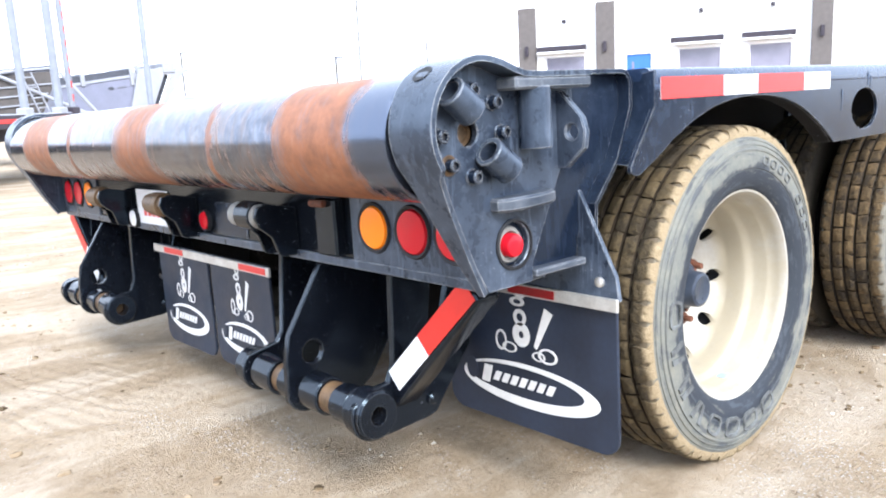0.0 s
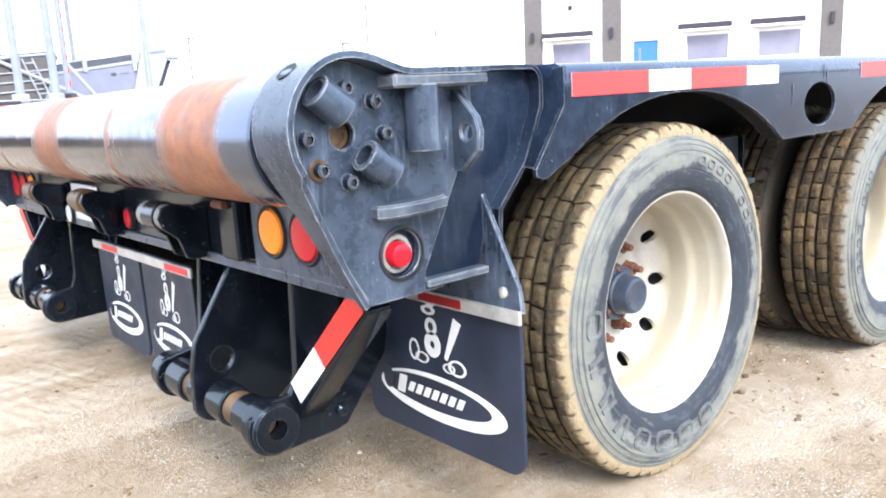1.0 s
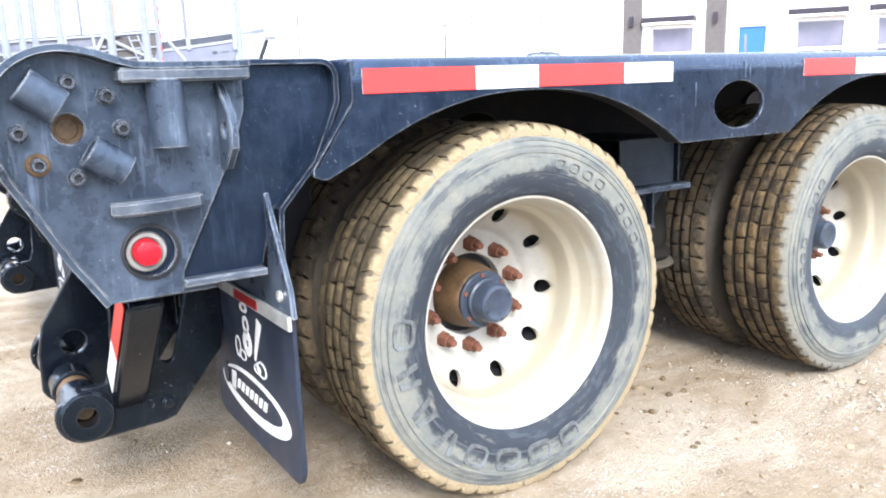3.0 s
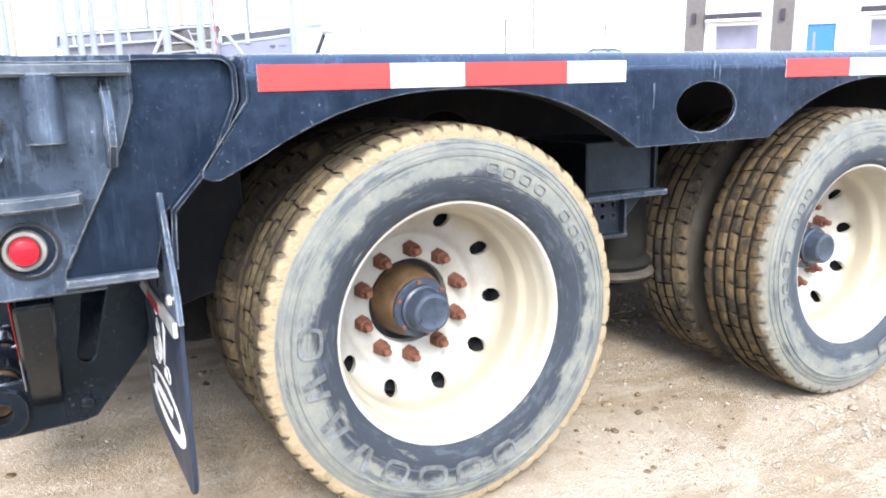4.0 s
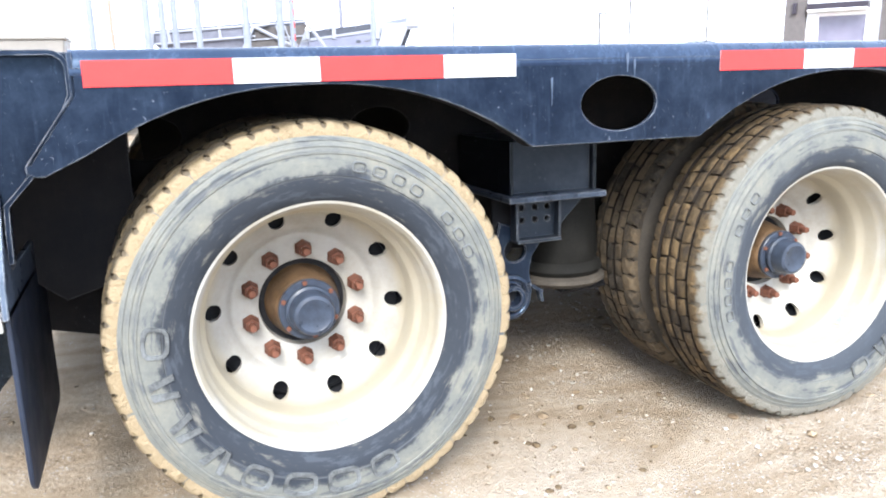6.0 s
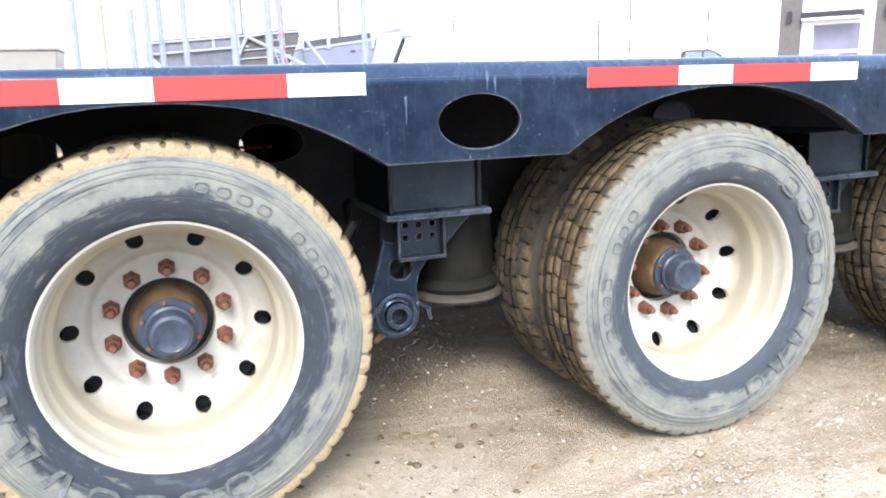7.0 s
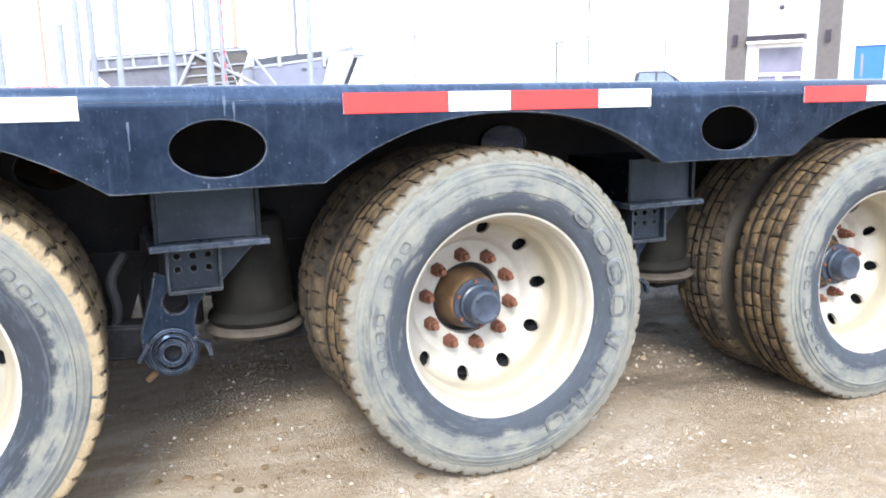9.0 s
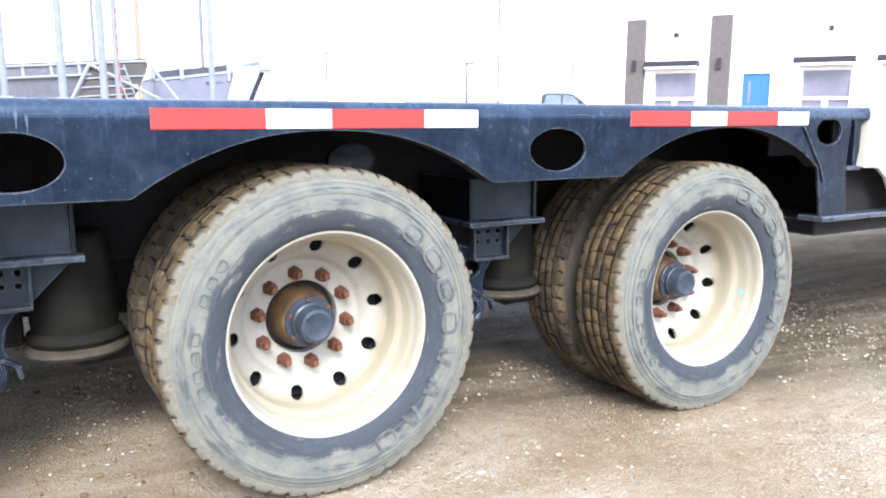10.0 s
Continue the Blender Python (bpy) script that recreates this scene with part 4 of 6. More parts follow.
def build_side(y, mirror=False):
    """Fender beam with three wheel arches and oval lightening holes."""
    outline = [(-0.022, 1.118), (-0.022, 1.066), (-0.118, 0.936), (-0.118, 0.922), (-0.10, 0.914), (-0.085, 0.914)]
    for cx in (0.448, 1.958, 3.498):
        pts = arch_pts(cx)[::-1]
        if cx == 0.448:
            pts = [p for p in pts if p[0] > -0.06]
        outline += pts
    outline += [(4.045, 0.72), (4.08, 0.70), (4.215, 0.70), (4.190, 0.90), (4.205, 1.118)]
    holes = [circle(1.200, 1.008, 0.109, 36, 0.066), circle(2.716, 1.008, 0.109, 36, 0.066), circle(4.067, 1.055, 0.079, 32, 0.053)]
    me = plate(outline, 0.012, on_xz(y), holes, 0.0015)
    b = part("side_beam", me, M_PAINT, trailer, "black painted fender beam with wheel arches")
    # rounded top edge of the deck
    n = 12
    s = 1 if not mirror else -1
    bm = bmesh.new()
    ends = []
    for x in (-0.022, 4.9):
        ring = [(y - s * 0.0050, 1.100)]
        for i in range(n + 1):
            a = math.pi / 2 * i / n
            ring.append((y - s * 0.0068 + s * 0.030 * (1 - math.cos(a)), 1.104 + 0.048 * math.sin(a)))
        ring += [(y + s * 0.25, 1.152), (y + s * 0.25, 1.142), (y + s * 0.01, 1.120)]
        ends.append([bm.verts.new((x, a, c)) for a, c in ring])
    k = len(ends[0])
    for j in range(k):
        bm.faces.new((ends[0][j], ends[1][j], ends[1][(j + 1) % k], ends[0][(j + 1) % k]))
    bm.faces.new(ends[0])
    bm.faces.new(ends[1][::-1])
    bmesh.ops.recalc_face_normals(bm, faces=bm.faces[:])
    part("deck_edge", bm, M_RAIL, trailer, "rounded black deck edge rail")
    # arch linings behind the plate
    for cx in (0.448, 1.958, 3.498):
        pts = arch_pts(cx, 24)
        if cx == 0.448:
            pts = [p for p in pts if p[0] > 0.10]
        ya, yb = (y + 0.006, y + 0.05) if not mirror else (y - 0.05, y - 0.006)
        part("wheel_arch", sweep_band(pts, ya, yb, -0.006), M_UNDER, trailer)


def strip_of_tape(x0):
    """Red, white, red, white reflective tape along the side."""
    t = part("reflective_tape", box(x0, x0 + 0.9144, -0.0078, -0.0062, 1.080, 1.130, 0), M_WHITE, trailer, "red and white reflective tape")
    for a, b, mt, nm in ((0, 0.2794, M_RED, "red_segment"), (0.2794, 0.4572, M_WHITE, "white_segment"), (0.4572, 0.7366, M_RED, "red_segment"), (0.7366, 0.9144, M_WHITE, "white_segment")):
        part(nm, box(x0 + a, x0 + b, -0.0092, -0.0078, 1.080, 1.130, 0), mt, t)


build_side(0.0)
build_side(W, True)
for rx_, z1, z0, w in ((1.219, 1.126, 1.082, 0.0045), (1.240, 1.112, 1.070, 0.003), (1.010, 1.072, 1.010, 0.003)):
    part("run_mark", plate([(rx_ - w, z1), (rx_ - w * 0.9, z1 - 0.012), (rx_ - w * 0.25, z1 - 0.025), (rx_ - w * 0.2, z0), (rx_ + w * 0.2, z0), (rx_ + w * 0.3, z1 - 0.03), (rx_ + w, z1 - 0.01), (rx_ + w * 0.6, z1 + 0.003)], 0.0012, on_xz(-0.0076), (), 0.0003), M_RUN, trailer)
for x0 in (0.0, 1.500, 3.013):
    strip_of_tape(x0)
part("deck", box(-0.03, 4.9, 0.245, W - 0.245, 1.10, 1.146, 0.003), M_UNDER, trailer, "dark trailer deck")
for x in (-0.022, 1.20, 2.716, 4.2):
    part("cross_member", box(x - 0.06, x + 0.06, 0.75, W - 0.75, 0.80, 1.10, 0.004), M_UNDER, trailer)


def build_inner_beam(y, far=False):
    """Main frame rail inboard of the wheels, with oval holes."""
    holes = [circle(cx + d, cz, 0.10, 28, 0.062) for cx, cz, d in ((0.450, 0.935, -0.347), (0.450, 0.935, 0.353), (1.964, 0.955, 0.353))]
    if far:
        # on the far rail larger cut-outs between the wheels let the daylight through
        holes = [[(0.50, 0.68), (0.90, 0.68), (0.885, 0.94), (0.56, 0.94)], [(-0.20, 0.68), (0.10, 0.68), (0.08, 0.94), (-0.18, 0.94)]]
    part("frame_rail", plate([(-0.28, 0.66), (4.9, 0.66), (4.9, 1.10), (-0.28, 1.10)], 0.012, on_xz(y), holes), M_UNDER, trailer, "black frame rail with oval holes")


# added disc, coloured like the lit frame seen through the open hole
part("hole_stand_in", lathe([(0.0, 0.0), (0.086, 0.0), (0.088, -0.006), (0.094, -0.006), (0.094, 0.006), (0.0, 0.006)], 36), M_LITHOLE, trailer, "grey-blue disc standing in for the lit space behind a hole", pose(2.317, 0.722, 0.957) @ Matrix.Diagonal((1, 1, 0.66, 1)))
build_inner_beam(0.74)
build_inner_beam(W - 0.74, True)
part("air_line", tube_along((0.742, 1.60, 0.872), (0.930, 1.60, 0.868), 0.007, 0, 10), M_RED, trailer, "thin red air line")
part("air_line", tube_along((0.890, 1.55, 0.872), (0.890, 1.55, 0.836), 0.010, 0, 10), M_RUST, trailer, "rusty line clamp")
part("air_valve", lathe([(0.0, 0.0), (0.042, 0.0), (0.045, 0.006), (0.045, 0.05), (0.0, 0.05)], 24), M_RUBBER, trailer, "round black air valve", pose(0.850, 1.60, 0.918))
for i, (x, z, nt_, mk) in enumerate(WHEELS):
    add_wheel(trailer, x, z, nt_, mk, first=(i == 0), label_at=(-80, -52, -12)[i])
    add_wheel(trailer, x, z, nt_, mk, False, True)
    part("axle", tube_along((x, 0.3, z), (x, W - 0.3, z), 0.064), M_UNDER, trailer)

# ---- tail: roller and its end plates ----
part("roller", tube_along((RX, 0.150, RZ), (RX, 2.942, RZ), RR, 0, 64, 0.004), M_ROLLER, trailer, "worn blue-grey steel tail roller with rust bands")


def build_tail_end(y, s):
    """End plate of the tail: s = 1 on the near side, -1 on the far side."""
    rim = [(-0.372, 0.716), (-0.504, 0.716), (-0.555, 0.800), (-0.610, 0.905), (-0.642, 0.965)]
    rim += arc(-0.545, 1.048, 0.122, 212, 80, 16)
    rim += [(-0.495, 1.162), (-0.462, 1.150), (-0.430, 1.141), (-0.395, 1.139), (-0.222, 1.140)]
    outline = rim + [(-0.222, 1.060), (-0.245, 0.990), (-0.366, 0.760)]
    holes = [circle(-0.539, 1.040, 0.026, 24), circle(-0.427, 0.805, 0.047, 28), circle(-0.300, 1.125, 0.007, 12)]
    e = part("end_plate", plate(outline, 0.016, on_xz(y), holes, 0.002), M_PAINT2, trailer, "scuffed black steel end plate")
    # flange welded round the plate, wide at the roller and narrowing to the lower tip
    path = rim[1:]
    k = len(path)
    out, inn = [], []
    for i in range(k):
        out.append(y - s * (0.004 + 0.058 * min(1, i / 4)))
        inn.append(y + s * (0.012 + 0.046 * min(1, i / 4)))
    part("flange", sweep_band(path, out if s > 0 else inn, inn if s > 0 else out, 0.012), M_PAINT2, e)
    # black ring filling the gap by the roller, as its deep shade
    part("gap_ring", lathe([(0.06, 0.0), (0.112, 0.0), (0.112, 0.088), (0.06, 0.088)], 48, True), M_RUBBER, e, "", pose(RX, y + s * 0.010 - (0.088 if s < 0 else 0), RZ))
    ha = radians(128)
    # the flange is not cut: a black disc paints the hole's darkness
    part("hole_disc", lathe([(0.0, -0.001), (0.014, -0.001), (0.018, 0.0005), (0.021, 0.0)], 24, axis='Z'), M_RUBBER, e, "black disc standing in for an access hole", Matrix.Translation((-0.545 + 0.1345 * math.cos(ha), y + s * 0.012, 1.048 + 0.1345 * math.sin(ha))) @ pose(0, 0, 0, 0, 90 - 128, 0))
    for i, (bx_, bz) in enumerate(((-0.532, 1.120), (-0.472, 1.095), (-0.452, 1.036), (-0.536, 0.955), (-0.594, 0.982), (-0.618, 1.037))):
        b = part("bolt", tube_along((bx_, y - s * 0.008, bz), (bx_, y - s * 0.030, bz), 0.0130, 0.0075, 20), M_PAINT, e)
        # black plug in the bolt's hollow, in place of the shade inside
        part("bore_plug", tube_along((bx_, y - s * 0.008, bz), (bx_, y - s * 0.024, bz), 0.0078, 0, 12, 0.001), M_RUBBER, b)
        part("washer", tube_along((bx_, y - s * 0.008, bz), (bx_, y - s * 0.012, bz), 0.0205 if i == 4 else 0.0165, 0.009, 20), M_RUSTD if i == 4 else M_PAINT, b)
    # two short pipe sockets, angled out of the plate
    for (x0, z0), (x1, z1) in (((-0.606, 1.119), (-0.551, 1.078)), ((-0.515, 1.003), (-0.456, 0.961))):
        part("socket_tube", tube_along((x0, y - s * 0.036, z0), (x1, y - s * 0.036, z1), 0.031, 0.021, 32), M_PAINT2, e)
    part("round_post", tube_along((-0.374, y - s * 0.034, 0.998), (-0.374, y - s * 0.034, 1.122), 0.033, 0, 32), M_PAINT2, e)
    lug = [(y, 1.112), (y - s * 0.020, 1.110), (y - s * 0.074, 1.055), (y - s * 0.083, 1.025), (y - s * 0.078, 0.990), (y - s * 0.030, 0.948), (y, 0.948)]
    part("pad_eye", plate(lug, 0.018, on_yz(-0.268), [circle(y - s * 0.047, 1.025, 0.016, 20)], 0.003), M_PAINT2, e)
    step = [(-0.488, y), (-0.490, y - s * 0.030), (-0.472, y - s * 0.046), (-0.440, y - s * 0.054), (-0.400, y - s * 0.057), (-0.360, y - s * 0.054), (-0.334, y - s * 0.046), (-0.324, y - s * 0.030), (-0.326, y)]
    part("step_bar", plate(step, 0.027, Matrix.Translation((0, 0, 0.909)) @ pose(0, 0, 0, 0, -2, 0), (), 0.005), M_EDGE, e, "chipped grey steel step ledge")
    turn = 0 if s > 0 else 180
    part("marker_cup", lathe([(0.054, 0.004), (0.054, -0.012), (0.049, -0.014), (0.047, -0.004), (0.045, 0.03), (0.0, 0.032)], 36), M_RUBBER, e, "", pose(-0.425, y, 0.805, 0, 0, turn))
    part("marker_ring", lathe([(0.040, 0.014), (0.039, 0.002), (0.036, -0.003), (0.030, -0.004), (0.0265, 0.0), (0.026, 0.012)], 36), M_RINGP, e, "", pose(-0.432, y, 0.804, 0, 0, turn))
    part("marker_lens", lathe([(0.0255, 0.012), (0.025, -0.014), (0.0225, -0.020), (0.017, -0.0225), (0.0, -0.0235)], 32), M_LENS, e, "red round marker lamp", pose(-0.432, y, 0.804, 0, 0, turn))
    part("bore_disc", lathe([(0.0, 0.004), (0.018, 0.004), (0.020, 0.0), (0.027, 0.0)], 24), M_RUSTD, e, "rusty shaft end", pose(-0.539, y + s * 0.014, 1.040, 0, 0, turn))
    part("top_lip", box(-0.455, -0.222, min(y - s * 0.062, y), max(y - s * 0.062, y), 1.116, 1.141, 0.005), M_EDGE, e)
    # side wall behind the plate
    yy = y + s * 0.014
    wall = [(-0.475, 0.724), (-0.372, 0.724), (-0.366, 0.738), (-0.205, 0.738), (-0.176, 0.852), (-0.078, 0.946), (-0.026, 1.066), (-0.026, 1.150), (-0.40, 1.150), (-0.44, 1.0)]
    part("side_wall", plate(wall, 0.010, on_xz(yy), (), 0.0015), M_PAINT, trailer, "black steel side wall")
    # one bent bar round the side wall: along the top, round the corner and down the slanting edge
    bends = [(-0.222, 1.144), (-0.062, 1.144)] + arc(-0.062, 1.116, 0.028, 78, 0, 6) + [(-0.034, 1.068), (-0.060, 1.010), (-0.088, 0.950), (-0.130, 0.904), (-0.172, 0.858), (-0.176, 0.80), (-0.178, 0.74)]
    ya, yb = sorted((yy - s * 0.038, yy - s * 0.004))
    part("edge_bar", sweep_band(bends, ya, yb, 0.010), M_PAINT, trailer, "black bent edge bar")
    part("lower_ledge", box(-0.372, -0.205, min(yy - s * 0.035, yy), max(yy - s * 0.035, yy), 0.726, 0.742, 0.003), M_EDGE, trailer)
    # end of the fender: a slanting plate from the skirt's rear edge to the bent bar on the wall
    skirt_edge = [(-0.024, 1.146), (-0.024, 1.066), (-0.071, 1.001), (-0.116, 0.938)]
    wall_edge = [(-0.018, 1.130), (-0.020, 1.066), (-0.050, 1.000), (-0.082, 0.938)]
    part("fender_end", ruled_plate([(x, y - s * 0.084, z) for x, z in skirt_edge], [(x, yy - s * 0.004, z) for x, z in wall_edge], (0.009, 0, 0)), M_PAINT, trailer)
    if s > 0:
        part("inner_panel", plate([(-0.29, 0.70), (-0.12, 0.56), (0.02, 0.60), (0.06, 0.72), (0.06, 1.09), (-0.29, 1.09)], 0.010, on_xz(y + s * 0.36), (), 0.002), M_UNDER, trailer)
    # added plate that keeps the bright ground behind from showing
    part("lower_filler", plate([(-0.22, 0.70), (-0.22, 0.44), (-0.06, 0.40), (0.16, 0.40), (0.20, 0.70)], 0.012, on_xz(y + s * 0.56), (), 0.002), M_UNDER, trailer)
    # weld seam
    part("weld_bead", weld((-0.222, yy - s * 0.006, 1.14), (-0.222, yy - s * 0.006, 1.06)), M_PAINT2, e)
    part("weld_bead", weld((-0.222, yy - s * 0.006, 1.06), (-0.366, yy - s * 0.006, 0.76), 0.005, 3), M_PAINT2, e)
    return e


build_tail_end(0.078, 1)
build_tail_end(W - 0.078, -1)

# ---- tail: lamp panel and cross beam ----
part("rear_beam", box(-0.475, -0.30, 0.095, W - 0.095, 0.708, 0.722, 0.003), M_PAINT2, trailer, "dusty black rear cross beam")
part("beam_lip", box(-0.480, -0.470, 0.105, W - 0.105, 0.706, 0.730, 0.002), M_PAINT2, trailer)
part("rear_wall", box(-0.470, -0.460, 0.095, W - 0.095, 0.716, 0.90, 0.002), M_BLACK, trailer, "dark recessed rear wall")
for y0, y1, z0, z1 in ((1.14, 1.34, 0.735, 0.84), (2.30, 2.44, 0.735, 0.84)):
    part("wall_plate", box(-0.474, -0.470, y0, y1, z0, z1, 0.001), M_PAINT, trailer)
part("upper_wall", box(-0.41, -0.40, 0.095, W - 0.095, 0.90, 1.128, 0.002), M_UNDER, trailer)
part("tail_deck", box(-0.40, -0.03, 0.095, W - 0.095, 1.128, 1.146, 0.003), M_PAINT, trailer)


def round_lamp(x, y, z, r, mat, label):
    """Grommet-mounted round lamp that faces backwards."""
    g = part("tail_lamp", lathe([(r * 1.2, 0.012), (r * 1.2, -0.002), (r * 1.14, -0.007), (r * 1.02, -0.004), (r, 0.004)], 40, axis='X'), M_RUBBER, trailer, label, pose(x, y, z))
    part("lens", lathe([(r * 1.01, 0.01), (r * 1.0, -0.002), (r * 0.93, -0.008), (r * 0.5, -0.011), (0, -0.012)], 40, axis='X'), mat, g)
    return g


for y0, y1, ys in ((0.10, 0.575, (0.195, 0.332, 0.478)), (W - 0.575, W - 0.10, (W - 0.195, W - 0.332, W - 0.478))):
    part("lamp_panel", plate([(y0, 0.71), (y1, 0.71), (y1, 0.895), (y0, 0.895)], 0.008, on_yz(-0.474), [circle(q, 0.818, 0.05, 28) for q in ys], 0.001), M_PAINT2, trailer, "dusty black lamp panel")
    for i, q in enumerate(ys):
        round_lamp(-0.478, q, 0.818, 0.053, M_ORANGE if i == 2 else M_LENS, "round amber tail lamp" if i == 2 else "round red tail lamp")
round_lamp(-0.478, 1.42, 0.775, 0.03, M_LENS, "small round red lamp")
round_lamp(-0.485, 2.045, 0.745, 0.032, M_WHITE, "small round white lamp")
lp = part("licence_plate", box(-0.4765, -0.4725, 1.72, 2.02, 0.71, 0.86, 0.001), M_WHITE, trailer, "white licence plate with red bars")
for i in range(5):
    part("character_bar", box(-0.4782, -0.4765, 1.77 + i * 0.04, 1.795 + i * 0.04, 0.76, 0.80, 0), M_RED, lp)
# black block standing in for the dark of a recess
part("recess_block", box(-0.505, -0.470, 0.61, 0.70, 0.735, 0.885, 0.006), M_BLACK, trailer)
part("stop_pin", tube_along((-0.512, 0.64, 0.872), (-0.512, 0.70, 0.872), 0.010, 0, 14), M_RUST, trailer, "rusty short pin")
# roller stub carriers
for i, y in enumerate((0.99, 1.63, 2.23)):
    a = part("roller_carrier", tube_along((-0.560, y - 0.11, 0.832), (-0.560, y + 0.03, 0.832), 0.034, 0.0, 24, 0.006), M_RINGP if i == 0 else M_RUSTD, trailer, "short support roller")
    part("sleeve", tube_along((-0.560, y - 0.10, 0.832), (-0.560, y - 0.02, 0.832), 0.040, 0, 24), M_BLACK if i == 0 else M_RUSTD, a)
    for d in (-0.14, -0.06):
        part("carrier_plate", plate([(-0.60, 0.835), (-0.588, 0.805), (-0.552, 0.775), (-0.535, 0.724), (-0.520, 0.716), (-0.472, 0.716), (-0.472, 0.85), (-0.56, 0.868), (-0.59, 0.86)], 0.010, on_xz(y + d), (), 0.002), M_BLACK, trailer)


# ---- tail: hinge brackets ----
def build_hinge(dy):
    PX, PZ = -0.530, 0.362
    def Y(v):
        return v + dy
    cheek = arc(PX, PZ, 0.068, 150, 270, 8) + [(-0.36, 0.300), (-0.328, 0.308), (-0.306, 0.335), (-0.20, 0.46), (-0.185, 0.53), (-0.20, 0.70), (-0.45, 0.70), (-0.462, 0.47), (-0.48, 0.43), (-0.53, 0.425)]
    h = part("hinge_cheek", plate(cheek, 0.020, on_xz(Y(0.475)), [circle(PX, PZ, 0.024, 20), [(-0.258, 0.690), (-0.318, 0.690)] + arc(-0.335, 0.470, 0.019, 180, 360, 8)], 0.003), M_BLACK, trailer, "black steel hinge cheek")
    tall = arc(PX, PZ, 0.068, 200, 290, 8) + [(-0.36, 0.30), (-0.31, 0.335), (-0.22, 0.46), (-0.22, 0.70), (-0.455, 0.70), (-0.575, 0.515), (-0.590, 0.44)]
    part("hinge_plate", plate(tall, 0.020, on_xz(Y(0.78)), [circle(-0.505, 0.457, 0.032, 24)], 0.003), M_BLACK, trailer, "tall black hinge plate with a round hole")
    back = arc(PX, PZ, 0.066, 130, 290, 10) + [(-0.36, 0.30), (-0.31, 0.335), (-0.22, 0.46), (-0.22, 0.70), (-0.43, 0.70), (-0.455, 0.46), (-0.475, 0.43)]
    part("hinge_cheek", plate(back, 0.020, on_xz(Y(1.03)), [circle(PX, PZ, 0.024, 20)], 0.003), M_BLACK, trailer)
    part("hinge_boss", tube_along((PX, Y(0.448), PZ), (PX, Y(0.52), PZ), 0.062, 0.024, 36, 0.006), M_BLACK, trailer, "round black hinge boss")
    part("hinge_boss", tube_along((PX, Y(0.53), PZ), (PX, Y(0.60), PZ), 0.050, 0.024, 36, 0.004), M_BLACK, trailer)
    part("hinge_pin", tube_along((PX, Y(0.50), PZ), (PX, Y(1.06), PZ), 0.023, 0, 24), M_RUSTD, trailer)
    for a, b, r, mt in ((0.60, 0.655, 0.043, M_RUSTD), (0.655, 0.74, 0.052, M_BLACK), (0.80, 0.86, 0.05, M_BLACK), (0.87, 0.90, 0.043, M_RUSTD), (0.90, 1.0, 0.054, M_BLACK), (1.04, 1.09, 0.058, M_BLACK)):
        part("hinge_sleeve", tube_along((PX, Y(a), PZ), (PX, Y(b), PZ), r, 0.023, 32, 0.004), mt, trailer)
    part("bolt_head", lathe([(0.016, 0.0), (0.016, -0.008), (0.010, -0.013), (0, -0.013)], 18), M_BLACK, trailer, "", pose(-0.345, Y(0.465), 0.350))
    # web between the plates, with a tall slot
    part("hinge_web", plate([(Y(0.60), 0.42), (Y(1.03), 0.42), (Y(1.03), 0.70), (Y(0.60), 0.70)], 0.012, on_yz(-0.235), [[(Y(0.68) + p[0], p[1]) for p in arc(0.03, 0.60, 0.03, 0, 180, 8) + arc(0.03, 0.48, 0.03, 180, 360, 8)]], 0.002), M_BLACK, trailer)
    return h


build_hinge(0.0)
build_hinge(1.745)
# slanting braces with reflective tape
for s, y_low, y_top in ((1, 0.452, 0.165), (-1, W - 0.42, W - 0.14)):
    b = part("brace", beam_between((-0.432, y_low + s * 0.030, 0.385), (-0.432, y_top, 0.705), 0.076, 0.072, (0, 1 * s, 1), 0.016, 3), M_BLACK, trailer, "slanting black steel brace")
    p, q = Vector((-0.4722, y_low, 0.435)), Vector((-0.4722, y_top, 0.705))
    d = (q - p)
    n = Vector((0, -d.z, d.y)).normalized() * 0.028
    for u0, u1, mt, nm in ((0.0, 0.42, M_WHITE, "white_segment"), (0.42, 1.0, M_RED2, "red_segment")):
        bm = bmesh.new()
        vs = [p + d * u0 - n, p + d * u0 + n, p + d * u1 + n, p + d * u1 - n]
        lo = [bm.verts.new(v) for v in vs]
        hi = [bm.verts.new(v - Vector((0.0015, 0, 0))) for v in vs]
        bm.faces.new(hi)
        for j in range(4):
            bm.faces.new((lo[j], lo[(j + 1) % 4], hi[(j + 1) % 4], hi[j]))
        bmesh.ops.recalc_face_normals(bm, faces=bm.faces[:])
        part(nm, bm, mt, b)


